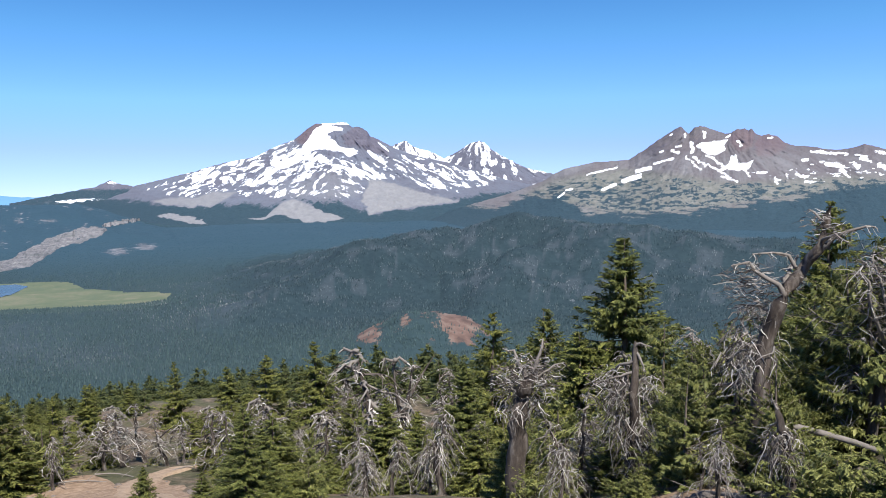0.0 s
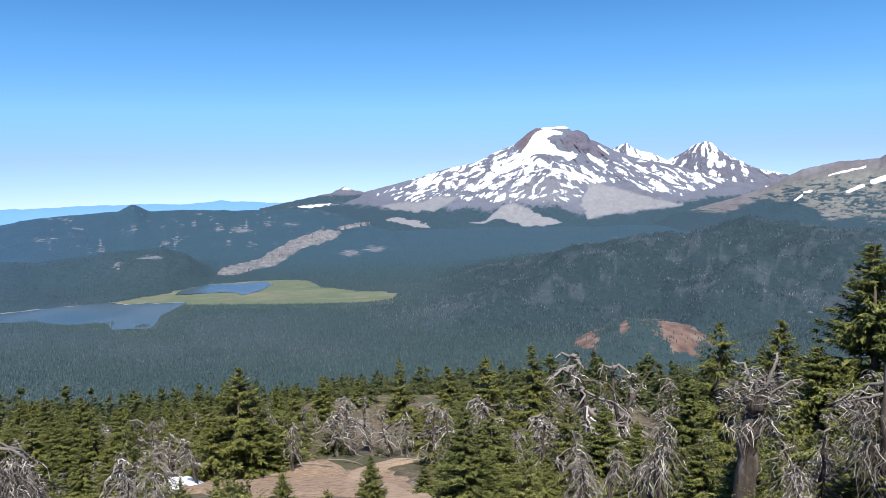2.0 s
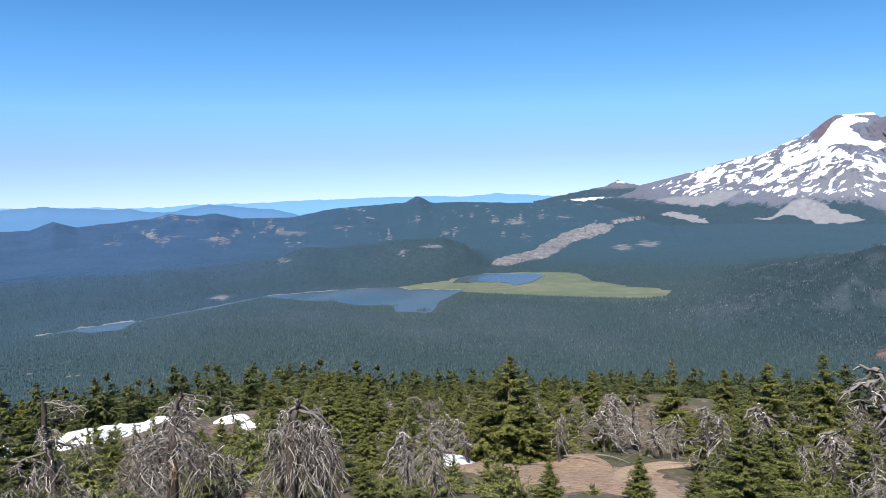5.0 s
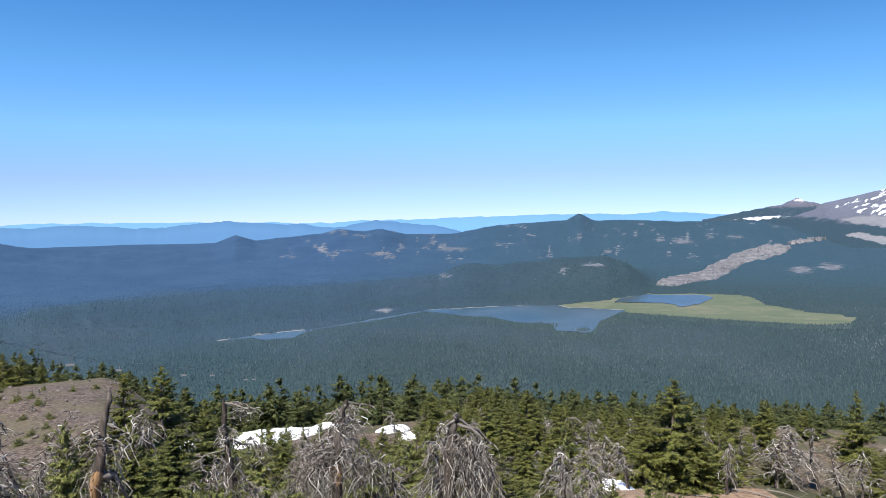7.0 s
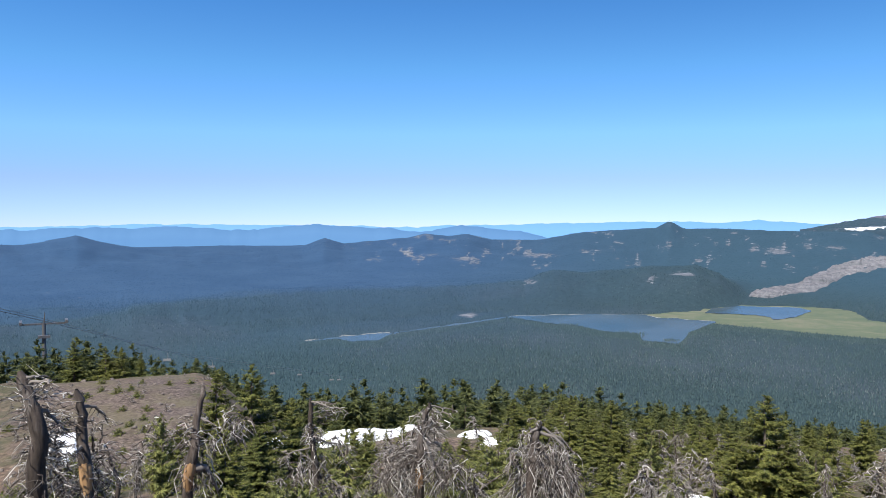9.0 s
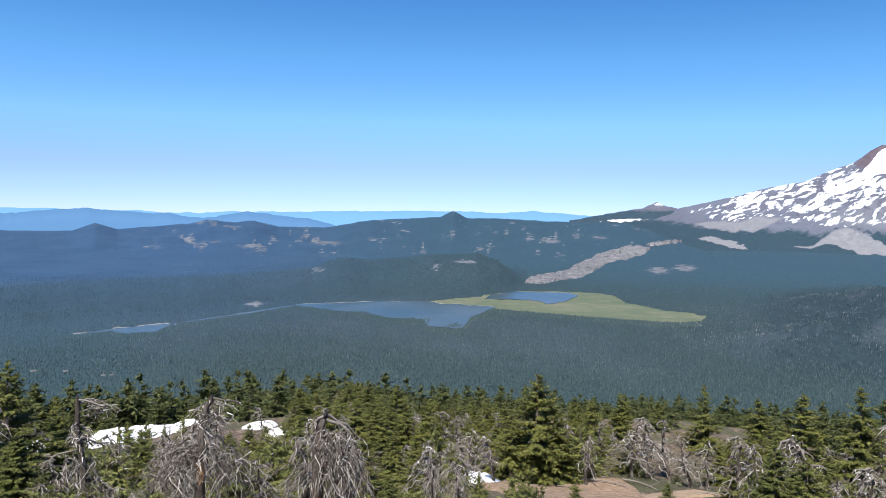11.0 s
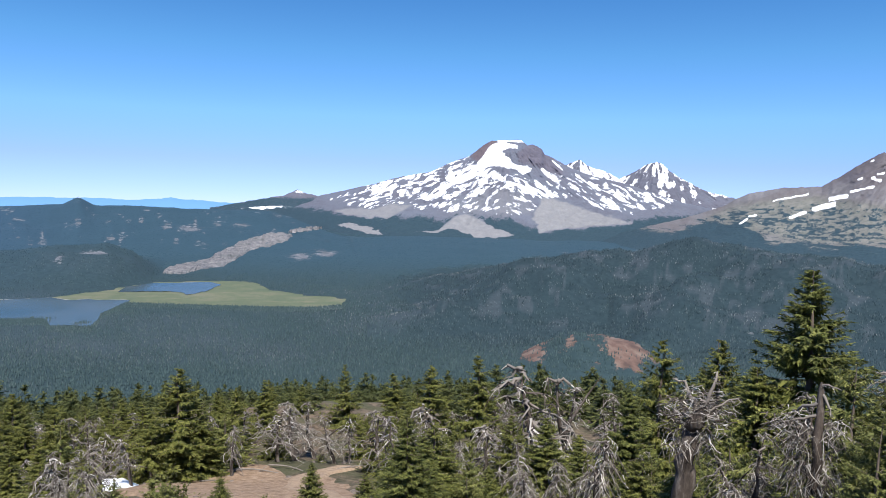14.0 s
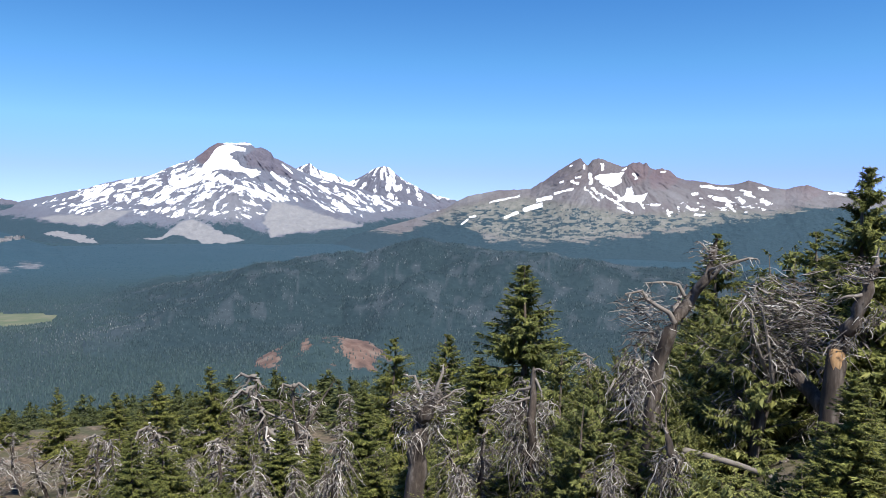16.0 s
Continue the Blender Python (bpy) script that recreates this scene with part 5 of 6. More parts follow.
BROOM = [(-12.2, -14.3, 40, 1), (-33.5, -15.9, 42, 1), (-26.9, -15.7, 46, 0.8), 
         (-4.2, -17.6, 22, 1), (-38.3, -18.0, 38, 0.6), (-73.7, -15.5, 23, 0.7)]
TANGLE = [(-6.2, -12.0, 34, 1.2), (-3.7, -11.9, 36, 0.8), (-23.8, -14.6, 50, 1), (-22.6, -14.3, 51, 1), (-21.2, -14.6, 52, 1), (-18.7, -15.2, 50, 0.8), (-16.3, -14.9, 44, 1), (-49.7, -17.0, 25, 1.2),
          (10.9, -16.2, 18, 1.2), (-8.3, -15.7, 30, 1), (-56.4, -17.1, 24, 1), (19.8, -8.2, 17, 0.8), (-1.4, -17.8, 22, 1), (1.1, -16.7, 24, 0.8)]
SPIKE = [(-38.2, -17.8, 40, 0.7), (-78.4, -12.6, 17, 1.4), (-75.4, -14.2, 19, 1.2), (9.1, -14.3, 16, 0.8), (17.8, -16.7, 13, 0.8), (13.6, -11.4, 20, 0.8), (-2.7, -12.3, 40, 0.8)]

def snag(label, r, trunk, girth, tip, limbs, clumps, torn, seed):
    """A dead tree of its own shape r metres off: the line of its trunk and the ends of its limbs (degrees to the right, degrees over the eye's level), and where its twigs are thick (also breadth, number, hang)."""
    rng = np.random.default_rng(seed)
    root = new("dead_tree")
    at = lambda a, e, dr=0.0: place(a, r + dr, float(height_at(e, r + dr)))
    base = at(*trunk[0])
    base[2] = min(base[2], float(land(trunk[0][0], r)))
    line = np.array([at(a, e, rng.normal(0, 0.12)) for a, e in trunk]) - base
    line[0] = (line[0][0], line[0][1], -0.2)
    s = np.linspace(0, 1, 14)
    line = np.stack([np.interp(s, np.linspace(0, 1, len(trunk)), line[:, j]) for j in range(3)], 1)
    line[1:] += rng.normal(0, 0.13 * girth, (13, 3)) * [1, 1, 0.4]
    body, fine = Soup(), Soup()
    body.tube(line, (girth + (tip - girth) * s) * (1 + 0.05 * rng.normal(0, 1, 14)) * (1 + 0.5 * (s < 0.05)) * np.where(s > 0.99, 0.4, 1.0), 10)
    part("trunk", body.mesh("trunk", DEAD_TRUNK, True), root)
    if torn:
        scar = Soup()
        side = unit(-at(*trunk[0]) * [1, 1, 0])
        pick = line[2:6] + side * np.linspace(girth, girth * 0.75, 4)[:, None] * 0.28
        scar.tube(pick, np.array([0.25, 0.80, 0.78, 0.12]) * girth, 8)
        part("torn_wood", scar.mesh("torn_wood", TORN, True), root, "bare orange wood torn open")
    t = np.linspace(0, 1, 7)
    for f, a, e, g in limbs:
        p0 = np.array([np.interp(f, s, line[:, j]) for j in range(3)])
        p1 = at(a, e, rng.normal(0, 0.35)) - base
        L = np.linalg.norm(p1 - p0)
        way = p0 + np.outer(t, p1 - p0) + np.outer(np.sin(t * np.pi), rng.normal(0, 0.10 * L, 3) + [0, 0, 0.06 * L])
        way[1:-1] += rng.normal(0, 0.03 * L, (5, 3))
        bough = Soup()
        bough.tube(way, g * (1 - 0.72 * t), 6)
        part("bough", bough.mesh("bough", DEAD, True), root)
        for _ in range(int(10 + 14 * L)):
            q = rng.uniform(0.3, 1.0)
            strand(fine, rng, np.array([np.interp(q, t, way[:, j]) for j in range(3)]), rng.uniform(0, 6.28), rng.uniform(0.12, 0.4) * min(L, 1.4), rng.uniform(0.0, 1.3), 0.009 * (r / 14) * rng.uniform(0.5, 1.4))
    for a, e, w, n, hang in clumps:
        c, size = at(a, e) - base, 2 * r * math.tan(radians(w))
        for _ in range(int(n * 0.9)):
            strand(fine, rng, c + unit(rng.normal(0, 1, 3)) * 0.8 * rng.uniform(0, 1) ** 0.6 * size * [1, 0.8, 0.9], rng.uniform(0, 6.28), size * rng.uniform(0.35, 1.15), hang * rng.uniform(0.5, 1.5), 0.0105 * (r / 14) ** 0.8 * rng.uniform(0.35, 1.5))
    tagged(part("twig", fine.mesh("twig", DEAD), root), kind="stuff")
    root.matrix_basis = Matrix.Translation(Vector(base))
    return tagged(root, label, "dead tree", "dead trees on the slope")


TORN = mat_bark("torn_wood", (0.20, 0.115, 0.06), (0.38, 0.235, 0.12), (0.52, 0.38, 0.24))
# label, distance, trunk, girth at the foot and at the tip, limbs (place on the trunk, end, girth), thick twigs, torn open
WEST_SNAGS = [
    ("dark dead tree with bare hooked limbs", 13, [(-76.8, -19.2), (-77.0, -16.5), (-77.2, -14.3), (-77.2, -12.4), (-77.5, -11.2)], 0.12, 0.05,
     [(0.75, -75.6, -13.5, 0.03), (0.90, -77.8, -11.5, 0.03), (0.60, -78.6, -13.3, 0.04), (0.95, -76.8, -11.6, 0.02), (0.45, -77.8, -15.3, 0.03)],
     [(-78.5, -12.8, 1.21, 110, 0.3), (-76.3, -16.5, 1.21, 110, 0.8), (-79.3, -15.1, 1.37, 160, 0.8), (-78.0, -17.0, 1.21, 120, 0.9)], 1),
    ("grey dead tree with a dark trunk and hooked top limbs", 12, [(-80.0, -18.4), (-79.6, -15.1), (-79.8, -13.0), (-80.2, -11.2), (-80.7, -9.8)], 0.14, 0.06,
     [(0.60, -78.2, -13.7, 0.04), (0.80, -78.5, -11.0, 0.03), (0.90, -79.1, -10.3, 0.03), (0.50, -78.8, -14.8, 0.04)],
     [(-80.1, -11.6, 1.21, 130, 0.2), (-79.5, -14.1, 1.13, 110, 0.6), (-80.1, -16.7, 1.21, 130, 0.9)], 0),
    ("grey snag with drooping twigs and torn orange wood", 16, [(-70.9, -19.9), (-70.6, -17.9), (-70.2, -15.8), (-70.0, -14.0), (-69.6, -12.4), (-69.4, -11.5)], 0.14, 0.04,
     [(0.60, -71.6, -14.4, 0.03), (0.65, -68.7, -14.3, 0.03), (0.55, -70.7, -14.7, 0.04), (0.30, -68.6, -18.5, 0.09), (0.70, -69.2, -13.9, 0.03)],
     [(-70.3, -14.7, 0.97, 120, 0.6), (-70.0, -16.9, 0.97, 140, 1.2), (-67.5, -14.2, 0.89, 100, 1.0), (-68.9, -15.2, 0.73, 60, 1.2)], 1),
    ("thin grey snag with short hanging twigs", 25, [(-61.2, -20.2), (-61.7, -18.0), (-62.0, -16.1), (-62.1, -14.2), (-62.0, -12.8)], 0.12, 0.06,
     [(0.90, -60.3, -13.3, 0.04), (0.95, -59.4, -14.0, 0.03), (0.50, -64.0, -16.9, 0.03), (0.60, -59.2, -17.7, 0.04), (0.70, -62.5, -15.3, 0.03)],
     [(-62.0, -15.3, 0.60, 110, 1.0), (-61.8, -17.2, 0.73, 140, 1.2), (-61.4, -18.7, 0.81, 120, 1.2), (-61.0, -13.9, 0.56, 60, 0.3)], 0),
    ("bleached dead tree with long hooked hanging boughs", 24, [(-54.6, -20.5), (-54.4, -18.3), (-54.3, -16.4), (-54.0, -14.5), (-53.6, -13.3)], 0.17, 0.07,
     [(0.90, -52.1, -14.2, 0.05), (0.70, -54.9, -16.0, 0.05), (0.60, -52.5, -19.0, 0.07), (0.50, -56.8, -17.1, 0.07), (0.65, -52.9, -18.3, 0.05), (0.95, -51.7, -13.9, 0.03), (0.40, -57.2, -18.9, 0.07)],
     [(-53.7, -14.5, 0.81, 130, 0.8), (-54.8, -16.8, 1.21, 200, 0.9), (-56.4, -17.8, 1.13, 160, 1.0), (-53.1, -17.9, 1.13, 180, 1.2), (-51.9, -17.6, 0.97, 120, 1.0)], 1),
    ("dead tree like a broom with a thick curtain of grey twigs", 23, [(-46.4, -20.5), (-46.3, -18.3), (-46.2, -16.4), (-46.0, -15.2), (-45.7, -14.7)], 0.2, 0.09,
     [(1.00, -46.0, -14.7, 0.04), (0.90, -43.0, -16.7, 0.06), (0.80, -43.2, -18.6, 0.06), (0.70, -42.5, -19.4, 0.05), (0.90, -46.8, -15.6, 0.05)],
     [(-45.6, -16.8, 0.97, 240, 1.3), (-44.6, -17.1, 1.05, 260, 1.3), (-45.0, -18.6, 1.13, 260, 1.5), (-43.8, -18.2, 0.97, 180, 1.5), (-46.2, -18.6, 0.64, 100, 1.4)], 0),
]
EAST_SNAGS = [
    ("big leaning dead tree with a mass of tangled grey twigs", 14, [(21.4, -14.9), (21.7, -12.1), (22.1, -9.7), (23.0, -7.6), (24.1, -5.9), (24.9, -4.5), (25.3, -3.0), (25.5, -1.9)], 0.15, 0.05,
     [(0.30, 19.9, -8.7, 0.05), (0.42, 19.6, -5.9, 0.05), (0.45, 23.7, -5.1, 0.07), (0.62, 28.1, -3.2, 0.05), (0.75, 26.6, -4.2, 0.03), (0.55, 20.9, -5.1, 0.04), (0.20, 19.6, -12.3, 0.04), (0.85, 24.3, -2.1, 0.03)],
     [(20.5, -7.0, 1.05, 150, 0.1), (21.5, -8.6, 1.05, 150, 0.6), (21.2, -11.3, 1.13, 170, 1.0), (20.3, -12.6, 0.89, 80, 1.0), (25.1, -3.2, 0.81, 80, 0.1), (23.3, -6.9, 0.81, 60, 0.3)], 0),
    ("thick reddish-brown broken dead trunk crowned with grey twigs", 15, [(5.3, -20.8), (5.0, -19.0), (5.0, -17.1), (5.4, -15.1), (6.2, -13.6)], 0.22, 0.12,
     [(0.90, 4.0, -11.9, 0.05), (1.00, 6.9, -11.2, 0.04), (0.90, 8.4, -12.8, 0.03), (0.60, 3.6, -15.2, 0.03)],
     [(4.6, -14.1, 0.97, 170, 0.5), (6.0, -13.4, 1.05, 190, 0.3), (6.9, -13.9, 0.89, 110, 0.6), (5.0, -15.9, 0.89, 120, 1.1), (6.2, -15.5, 0.73, 70, 1.1)], 0),
    ("grey dead tree hung with a curtain of bleached twigs", 15, [(12.9, -20.7), (13.2, -17.8), (13.3, -15.1), (13.4, -12.8), (13.3, -11.2)], 0.11, 0.05,
     [(0.95, 14.5, -11.6, 0.03), (0.80, 11.7, -13.2, 0.04), (0.70, 10.7, -14.1, 0.03), (0.90, 13.9, -13.2, 0.03), (0.60, 15.0, -15.4, 0.02)],
     [(12.2, -14.6, 1.13, 190, 1.0), (12.8, -16.6, 1.13, 200, 1.4), (13.7, -18.5, 0.97, 130, 1.4), (11.1, -14.0, 0.89, 80, 0.5), (14.2, -13.9, 0.73, 60, 1.2)], 0),
    ("heap of grey tangled dead branches under the firs", 15, [(27.9, -7.6), (29.3, -9.1), (30.7, -10.6), (31.9, -11.9), (32.9, -13.0)], 0.09, 0.14,
     [(0.20, 27.6, -5.5, 0.04), (0.15, 28.1, -4.7, 0.04), (0.50, 31.6, -6.8, 0.04), (0.30, 24.4, -8.5, 0.03), (0.35, 25.1, -10.6, 0.03), (0.70, 33.0, -8.4, 0.03)],
     [(29.2, -6.4, 1.61, 210, 0.2), (30.6, -6.1, 1.53, 210, 0.1), (31.6, -7.5, 1.37, 160, 0.4), (29.3, -8.4, 1.37, 150, 0.6), (30.3, -9.4, 1.21, 120, 0.8), (27.6, -10.0, 0.97, 80, 0.8), (27.0, -13.0, 1.05, 120, 1.2), (26.7, -15.2, 0.89, 90, 1.2)], 0),
    ("leaning dead trunk with torn orange wood at its foot", 14.5, [(32.6, -11.7), (32.9, -9.9), (33.4, -8.1), (34.2, -6.4), (34.8, -4.7), (35.0, -3.3)], 0.17, 0.08,
     [(0.75, 32.9, -5.6, 0.04), (0.85, 32.7, -4.3, 0.03), (0.95, 33.4, -3.4, 0.03), (1.00, 35.2, -2.2, 0.04), (0.90, 32.6, -3.8, 0.02)],
     [(34.4, -3.7, 0.89, 70, 0.2), (33.6, -8.0, 0.81, 60, 0.9), (35.1, -6.5, 0.81, 70, 1.0)], 1),
    ("low dead snag spreading like an umbrella", 11.5, [(23.9, -19.5), (23.5, -18.1), (23.0, -16.5), (22.7, -15.2)], 0.08, 0.04,
     [(0.90, 21.9, -17.5, 0.02), (0.90, 24.0, -17.3, 0.02), (1.00, 22.3, -14.2, 0.02)],
     [(23.0, -17.6, 0.89, 170, 1.5), (23.0, -16.8, 0.56, 70, 0.8)], 0),
]
for i_, (lb_, r_, tr_, g0_, g1_, li_, cl_, to_) in enumerate(WEST_SNAGS + EAST_SNAGS):
    snag(lb_, r_, tr_, g0_, g1_, li_, cl_, to_, 300 + i_)

for rows_, models in ((FIR, FIRS), (FIR_WEST, FIRS), (PINE, PINES), (LOW, SHRUBS), (BROOM, BROOMS), (TANGLE, TANGLES), (SPIKE, SPIKES)):
    for i, (az_, tip_, r_, wide_) in enumerate(rows_):
        stand(models[i % len(models)], az_, r_, tip_, wide_)

# the rest of the wood on the slope: no tip above this line (degrees to the right, degrees over the eye's level)
ROOF = [(-84, -8.6), (-77, -8.3), (-72.5, -9.2), (-71, -10.2), (-66, -10.4), (-62.5, -10.9), (-57, -11.0), (-52, -11.5), (-46, -12.1), (-42, -12.4), (-38, -13.2), (-30, -13.2), (-24, -13.4), (-19, -12.9), (-12, -12.4), (-2, -11.6), (2, -10), (8, -9.6), (16, -9.0), (24, -6), (30, -3.5), (36, -2)]
OPEN = [(-24, 38, 8, 11), (-31, 39, 4.5, 7), (-58.5, 67, 6, 12.5), (-20, 36, 4, 9), (-49.5, 64, 2, 8), (-34.5, 42, 2.5, 6)]


def is_open(az, r):
    return any(((az - a) / wa) ** 2 + ((r - c) / wr) ** 2 < 1 for a, c, wa, wr in OPEN)


VEILED = [(min(c[0] - c[2] for c in q[6]) - 0.3, max(c[0] + c[2] for c in q[6]) + 0.3, q[1]) for q in WEST_SNAGS + EAST_SNAGS]
USED = [(a, r) for rows_ in (FIR, FIR_WEST, PINE, LOW, BROOM, TANGLE, SPIKE) for a, _, r, _ in rows_]


def fill(count, az0, az1, r0, r1, tall0, tall1, mix, under):
    """Scatter trees over a stretch of the slope, each lower than the roof line by at least under degrees and clear of the others."""
    for i in range(count):
        for _ in range(12):
            a = rnd.uniform(az0, az1)
            r = math.sqrt(rnd.uniform(r0 * r0, r1 * r1))
            if not is_open(a, r) and not any(lo < a < hi and r < far + 0.6 for lo, hi, far in VEILED) and not (a < -64 and r > 40 and r < 80 and tall1 > 1) and all(math.hypot(radians(a - b) * r, r - q) > 0.9 for b, q in USED[-400:]):
                break
        else:
            continue
        lim = float(height_at(float(knots(a, ROOF)) - under * rnd.uniform(0.3, 1.6), r)) - float(land(a, r))
        t = min(rnd.uniform(tall0, tall1), lim)
        if t < 0.3:
            continue
        USED.append((a, r))
        k, acc = rnd.random(), 0.0
        for share, models, f in mix:
            acc += share
            if k < acc:
                stand(rnd.choice(models), a, r, tall=t * f, wide=rnd.uniform(0.85, 1.2))
                break


GREEN = [(0.27, FIRS, 1.0), (0.12, PINES, 0.85), (0.07, SHRUBS, 0.5), (0.28, TANGLES, 0.95), (0.26, BROOMS, 0.95)]
MIXED = [(0.10, FIRS, 1.0), (0.50, PINES, 0.95), (0.08, SHRUBS, 0.5), (0.20, TANGLES, 0.85), (0.12, BROOMS, 0.85)]
SMALL = [(0.85, BACKROW, 1.0), (0.08, PINES, 0.8), (0.07, SPIKES, 0.8)]
fill(120, -52, 12, 66, 84, 2.0, 4.0, SMALL, 0.6)
fill(120, -64, 12, 44, 64, 2.0, 4.2, GREEN, 1.7)
fill(95, -82, -34, 23, 44, 1.3, 3.2, GREEN, 2.6)
fill(62, -15, 6, 19, 44, 1.5, 3.2, GREEN, 2.6)
fill(4, 3, 38, 11, 15, 0.9, 1.4, [(0.55, TANGLES, 1.0), (0.25, BROOMS, 1.0), (0.20, SPIKES, 1.0)], 2.6)
fill(64, 4, 38, 13, 20, 1.4, 2.6, MIXED, 2.0)
fill(66, 6, 38, 20, 36, 1.8, 3.8, MIXED, 0.8)
fill(70, -50, -26, 45, 66, 2.6, 4.6, [(0.8, FIRS, 1.0), (0.1, PINES, 0.9), (0.1, SPIKES, 0.9)], 1.0)
fill(34, -16, 5, 23, 44, 2.0, 3.6, [(0.75, FIRS, 1.0), (0.25, PINES, 0.9)], 2.0)
fill(14, -42, -14, 21, 31, 0.9, 1.7, [(0.5, SHRUBS, 0.7), (0.3, PINES, 1.0), (0.2, FIRS, 1.1)], 3.0)
fill(70, -82, -64, 42, 80, 0.3, 0.8, [(0.62, SHRUBS, 0.8), (0.38, TANGLES, 1.0)], 0.5)


def make_belt(count, models, label):
    """The close-set small conifers along the edge of the bench and down behind it."""
    V, F, n = [], [], 0
    for i in range(count):
        a, r = rnd.uniform(-86, 14), rnd.uniform(76, 118)
        if (a < -64 and r < 86) or (a < -52 and r < 80) or is_open(a, r):
            continue
        g = float(land(a, r))
        t = min(rnd.uniform(3.2, 6.6), float(height_at(float(knots(a, ROOF)) + rnd.uniform(-0.8, 0.55), r)) - g)
        if t < 1.2:
            continue
        m = models[i % len(models)]
        v, f = FOLIAGE[m]
        k, w, c = t / m["tall"], rnd.uniform(0.9, 1.3), rnd.uniform(0, 6.28)
        x, y = v[:, 0] * math.cos(c) - v[:, 1] * math.sin(c), v[:, 0] * math.sin(c) + v[:, 1] * math.cos(c)
        V.append(np.column_stack([x * k * w, y * k * w, v[:, 2] * k]) + place(a, r, g - 0.1))
        F.append(f + n)
        n += len(v)
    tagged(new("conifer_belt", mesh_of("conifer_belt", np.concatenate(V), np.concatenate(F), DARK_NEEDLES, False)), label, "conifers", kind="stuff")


make_belt(1150, BACKROW, "close-set belt of small dark green conifers")
for n_, model in enumerate(FIRS + FIRS_OFF + BACKROW + PINES + PINES_OFF + SHRUBS + BROOMS + TANGLES + BROOMS_OFF + TANGLES_OFF + SPIKES):   # the patterns stand among the others
    a_, r_ = -62 + 2.3 * n_, 90.0
    k_ = 2.6 / model["tall"] if model["tall"] > 2 else 1.0
    model.matrix_basis = Matrix.LocRotScale(Vector(place(a_, r_, float(land(a_, r_)) - 0.1)), None, Vector((k_, k_, k_)))


# ---- snow, track, stones and logs on the near slope ----
def drape(name, label, category, az, r, wa, wr, thick, material, seed, lift=0.02, ragged=0.3):
    """A patch lying on the slope: an uneven rounded sheet, thick in the middle and thin at its rim."""
    th = np.linspace(0, 2 * np.pi, 48, endpoint=False)
    q = np.linspace(0, 1, 12)[:, None]
    rim = 1 + ragged * fbm(np.cos(th) * 1.6 + seed, np.sin(th) * 1.6, 4, seed)
    A, R = az + wa * q * rim * np.cos(th), r + wr * q * rim * np.sin(th)
    Z = land(A, R) + lift + thick * (1 - q ** 3) * (1 + 0.4 * fbm(A * 2, R, 3, seed)) - 0.12 * (q >= 1)
    me = mesh_of(name, place(A, R, Z).reshape(-1, 3), grid_faces(12, 48, True), material)
    return tagged(new(name, me), label, category)


for i, (a_, r_, wa_, wr_) in enumerate(((-58.3, 69, 3.2, 6), (-61.6, 66, 1.4, 3), (-55, 72, 1.2, 2), (-34.6, 44, 1.7, 3.6), (-50.3, 66, 1.3, 2.2), (-49, 61, 0.9, 1.6), (-78.6, 49, 1.6, 4.5), (-64.5, 62, 1.2, 2.0), (-38, 70, 0.7, 1.4))):
    drape("snow_patch", "patch of old white snow melting on the slope", "snow", a_, r_, wa_, wr_, 0.35, SNOW, 200 + i)


def mat_dust():
    k = Mat("trodden_dust", 0.97)
    n = k.noise(3.0, 8, 0.7)
    k.bump(n, 0.4, 0.05)
    return k.done(k.ramp(n, (0.3, (0.20, 0.145, 0.098)), (0.55, (0.31, 0.23, 0.165)), (0.8, (0.42, 0.335, 0.26))))


def mat_clay():
    k = Mat("red_bank_soil", 0.97)
    n = k.noise(2.4, 9, 0.75)
    k.bump(n, 0.7, 0.08)
    return k.done(k.ramp(n, (0.3, (0.115, 0.078, 0.055)), (0.5, (0.25, 0.175, 0.12)), (0.75, (0.40, 0.305, 0.225))))


DUST, CLAY = mat_dust(), mat_clay()
drape("bare_bank", "bare reddish-brown eroded soil beside the track", "bank", -24.5, 38.5, 7.0, 9.0, 0.08, CLAY, 231, 0.02, 0.5)
drape("bare_bank", "bare brown soil under the big hemlock", "bank", -31.5, 41, 3.4, 6, 0.15, CLAY, 232, 0.02, 0.35)
drape("bare_bank", "stony brown soil between scrub pines", "bank", 17, 15, 4, 2.5, 0.12, CLAY, 233, 0.02, 0.4)


def make_track():
    s = np.linspace(0, 1, 60)
    az = np.interp(s, [0, 0.35, 0.6, 0.8, 1], [-18.2, -20.8, -22.3, -21.3, -18.5])
    r = np.interp(s, [0, 0.35, 0.6, 0.8, 1], [23, 34, 40, 44.5, 47])
    half = 1.0 + 0.25 * fbm(s * 8, s * 0, 3, 240)
    q = np.linspace(-1, 1, 9)[:, None]
    A = az + np.degrees(half * q / r)
    R = r + 0 * q
    Z = land(A, R) + 0.15 - 0.05 * (1 - np.abs(q)) - 0.3 * (np.abs(q) > 0.99)
    me = mesh_of("dirt_track", place(A, R, Z).reshape(-1, 3), grid_faces(9, 60), DUST)
    tagged(new("dirt_track", me), "pale trodden dirt track crossing the slope", "track", kind="structure")


make_track()


def stone_mesh(seed):
    bm = bmesh.new()
    bmesh.ops.create_icosphere(bm, subdivisions=2, radius=1.0)
    for v in bm.verts:
        n = v.co.normalized()
        v.co = n * (0.8 + 0.45 * noise.noise(n * 1.4 + Vector((seed, 0, 0))) + 0.15 * noise.noise(n * 4 + Vector((0, seed, 0))))
        v.co.z *= 0.7
    me = bpy.data.meshes.new("stone")
    bm.to_mesh(me)
    bm.free()
    me.materials.append(STONE)
    return me


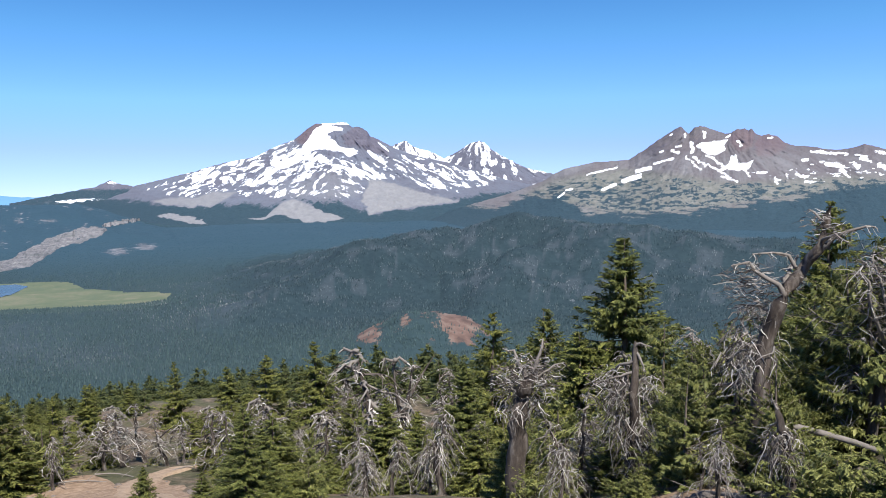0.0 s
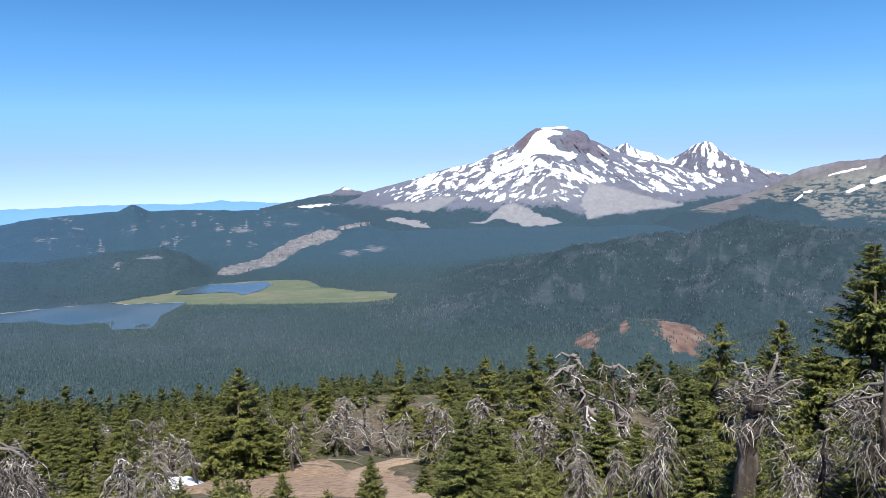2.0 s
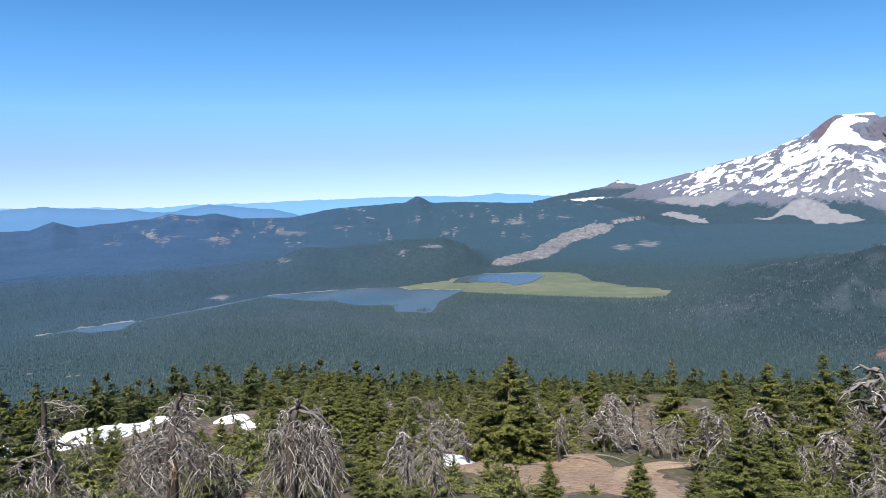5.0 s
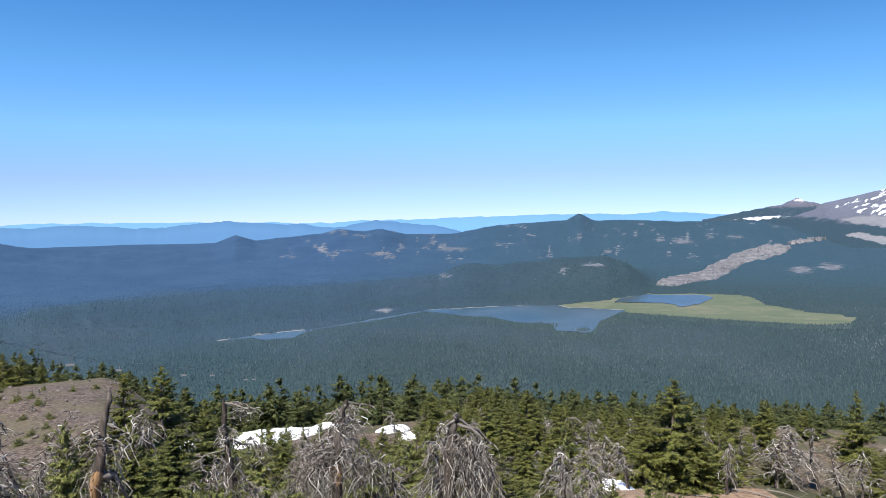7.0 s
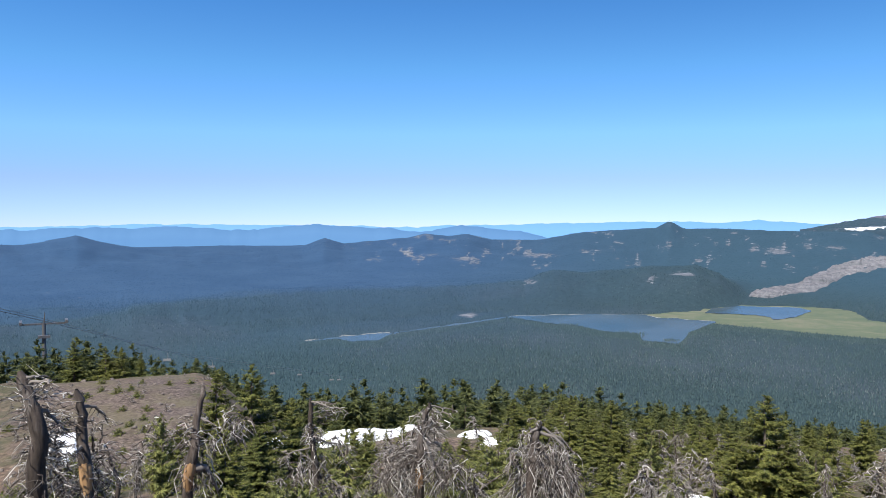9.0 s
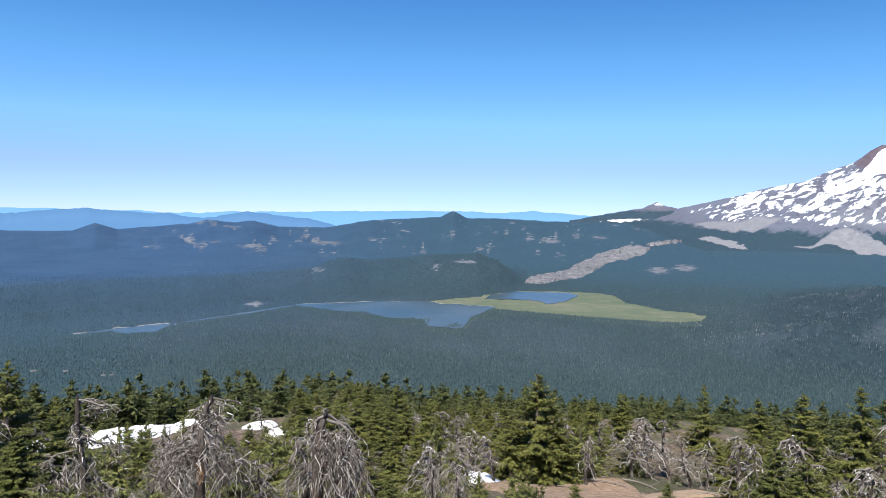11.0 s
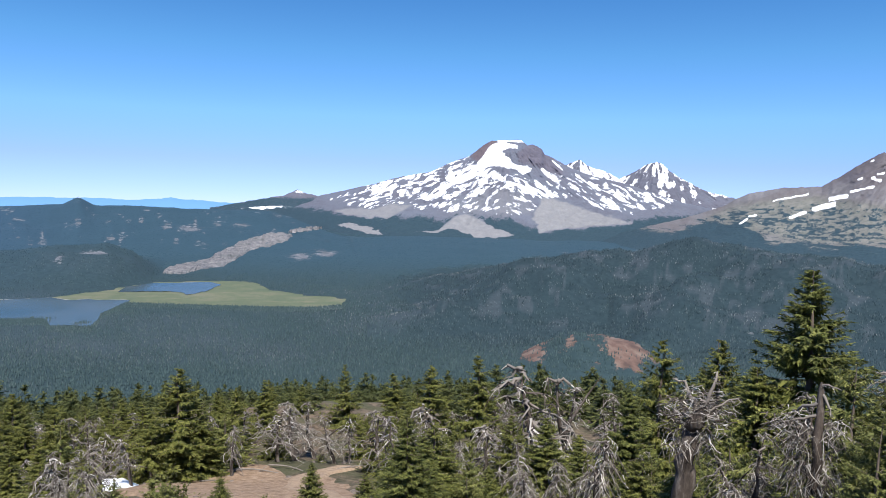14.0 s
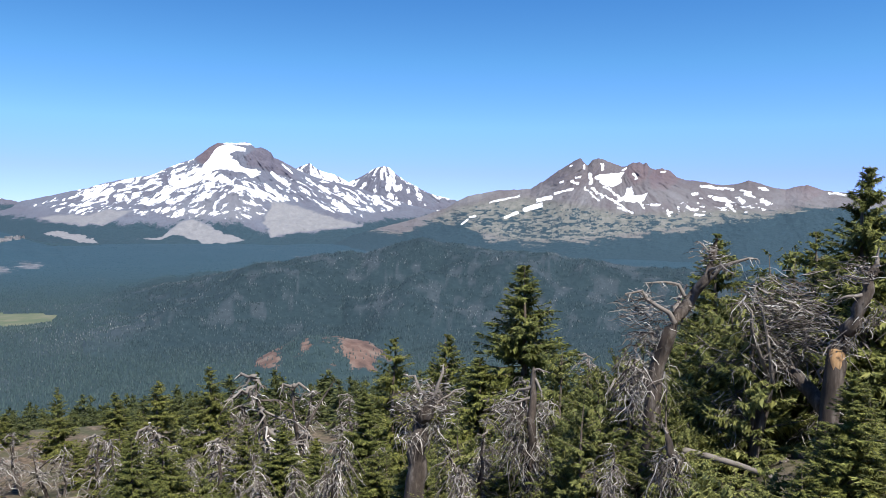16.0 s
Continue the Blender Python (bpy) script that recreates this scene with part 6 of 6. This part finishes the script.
STONES = [stone_mesh(i * 3.7) for i in range(5)]


def stone(az, r, size):
    p = place(az, r, float(land(az, r)) + size * 0.15)
    ob = new("stone", STONES[rnd.randrange(5)])
    ob.matrix_basis = Matrix.LocRotScale(Vector(p), Euler((rnd.uniform(-.4, .4), rnd.uniform(-.4, .4), rnd.uniform(0, 6.28))), Vector((size * rnd.uniform(.8, 1.3), size * rnd.uniform(.7, 1.1), size)))
    tagged(ob, "rough grey-brown volcanic stone on bare soil", "stone", "stones on the slope")


for _ in range(110):
    stone(rnd.uniform(16, 38), rnd.uniform(8.5, 20), rnd.uniform(0.06, 0.20))
for _ in range(170):
    stone(rnd.uniform(-82, -64), rnd.uniform(42, 80), rnd.uniform(0.05, 0.26))
for _ in range(40):
    stone(rnd.uniform(-33, -17), rnd.uniform(34, 50), rnd.uniform(0.07, 0.22))


def log(az, r, length, girth, turn, tilt=0.0):
    g = Soup()
    s = np.linspace(0, 1, 7)
    g.tube(np.column_stack([length * (s - 0.5), 0.06 * length * np.sin(s * 4), 0.04 * length * np.sin(s * 2.5)]), girth * (1 - 0.55 * s), 8)
    k = Soup()
    k.tube(np.column_stack([0.1 * length + 0.25 * length * s, 0.30 * length * s, 0.18 * length * s]), girth * 0.35 * (1 - 0.85 * s), 5)
    root = new("fallen_log")
    part("stem", g.mesh("stem", DEAD, True), root)
    part("broken_branch", k.mesh("broken_branch", DEAD, True), root)
    root.matrix_basis = pose(*place(az, r, float(land(az, r)) + girth * 0.7), 0, tilt, turn)
    tagged(root, "grey fallen log with a broken branch on the ground", "log", "fallen logs")


for a_, r_, l_, g_, t_, q_ in ((-25.5, 46.5, 4.5, .13, 12, 3), (-23, 47, 3.5, .12, -8, 4), (-19, 46, 3, .13, 30, -12), (-28, 45, 2.5, .1, 5, 0), (29, 13, 3.6, .13, -40, 22), (33, 9, 1.6, .09, 15, 6), (27, 10.5, 2.2, .09, 60, 15),
                              (19, 12.5, 2.4, .09, 100, 35), (24.5, 9.5, 2.0, .1, 140, 40), (-40, 40, 2.5, .12, 20, 0), (-53, 30, 2.6, .1, -20, 5), (9, 13, 2.2, .08, 70, 30)):
    log(a_, r_, l_ * 0.75, g_ * 0.45, t_, q_ * 0.6)


# ---- the chairlift ----
def box_soup(s, cx, cy, cz, sx, sy, sz):
    v = np.array([[cx + i * sx / 2, cy + j * sy / 2, cz + k * sz / 2] for i in (-1, 1) for j in (-1, 1) for k in (-1, 1)])
    s.add(v, np.array([[0, 1, 3], [0, 3, 2], [4, 6, 7], [4, 7, 5], [0, 4, 5], [0, 5, 1], [2, 3, 7], [2, 7, 6], [0, 2, 6], [0, 6, 4], [1, 5, 7], [1, 7, 3]]))


def lift_tower(az, r, top):
    g = float(land(az, r))
    h = float(height_at(top, r)) - g
    root = new("lift_tower")
    s = np.linspace(0, 1, 4)
    pole, arm, deck = Soup(), Soup(), Soup()
    pole.tube(np.column_stack([0 * s, 0 * s, s * h]), 0.30 - 0.08 * s, 10)
    box_soup(arm, 0, 0, h, 5.0, 0.2, 0.18)
    box_soup(deck, 0, 0, h - 1.5, 1.3, 0.9, 0.3)
    part("mast", pole.mesh("mast", STEEL, True), root)
    part("crossarm", arm.mesh("crossarm", STEEL), root)
    part("work_platform", deck.mesh("work_platform", STEEL), root)
    for x in (-2.4, 2.4):
        w = Soup()
        box_soup(w, x, 0, h + 0.25, 0.3, 2.2, 0.3)
        part("sheave_train", w.mesh("sheave_train", STEEL), root)
    stay = Soup()
    stay.tube([(0, 0, h), (0.1, 0, h + 0.9), (0.1, 0, h + 1.3)], (0.10, 0.08, 0.05), 5)
    part("lifting_frame", stay.mesh("lifting_frame", STEEL), root)
    root.matrix_basis = pose(*place(az, r, g - 0.2), 0, 0, -az)
    return tagged(root, "grey steel chairlift tower with a crossarm behind the trees", "lift tower")


def lift_chair(p, turn):
    root = new("lift_chair")
    bar, seat, back = Soup(), Soup(), Soup()
    bar.tube([(0, 0, 0), (0.25, 0, -0.6), (0.25, 0, -1.5), (0, 0, -1.9)], (0.08, 0.08, 0.08, 0.07), 5)
    box_soup(seat, 0, 0, -2.3, 1.9, 0.55, 0.10)
    box_soup(back, 0, -0.28, -1.95, 1.9, 0.10, 0.6)
    part("hanger", bar.mesh("hanger", PALE_STEEL, True), root)
    part("seat", seat.mesh("seat", PALE_STEEL), root)
    part("backrest", back.mesh("backrest", PALE_STEEL), root)
    root.matrix_basis = pose(*p, 0, 0, turn) @ Matrix.Scale(0.72, 4)
    return tagged(root, "empty pale steel chairlift seat hanging from its cable", "lift chair", "chairs of the lift")


PALE_STEEL = mat_stone("pale_lift_paint", (0.17, 0.175, 0.18), (0.25, 0.255, 0.26))
lift_tower(-79.0, 104, -6.9)
WAY = np.array([place(a, r, float(height_at(e, r))) for a, e, r in ((-86, -4.5, 80), (-79.0, -6.75, 104), (-70.7, -9.5, 165), (-64.8, -10.6, 215), (-60.5, -11.3, 270), (-58, -11.8, 330))])
s_ = np.linspace(0, 1, 60)


def along(q):
    return np.array([np.interp(q, np.linspace(0, 1, len(WAY)), WAY[:, j]) for j in range(3)])


for off in (-2.4, 2.4):
    one = Soup()
    one.tube(np.array([along(q) + np.array([off, 0, 0]) for q in s_]), np.full(60, 0.03), 4)
    tagged(new("lift_cable", one.mesh("lift_cable", STEEL)), "thin dark steel haul cable of the chairlift", "cable")
for q_, off in ((0.36, 2.4), (0.45, 2.4), (0.60, 2.4), (0.70, -2.4), (0.79, 2.4), (0.86, -2.4)):
    lift_chair(along(q_) + np.array([off, 0, 0]), 62)
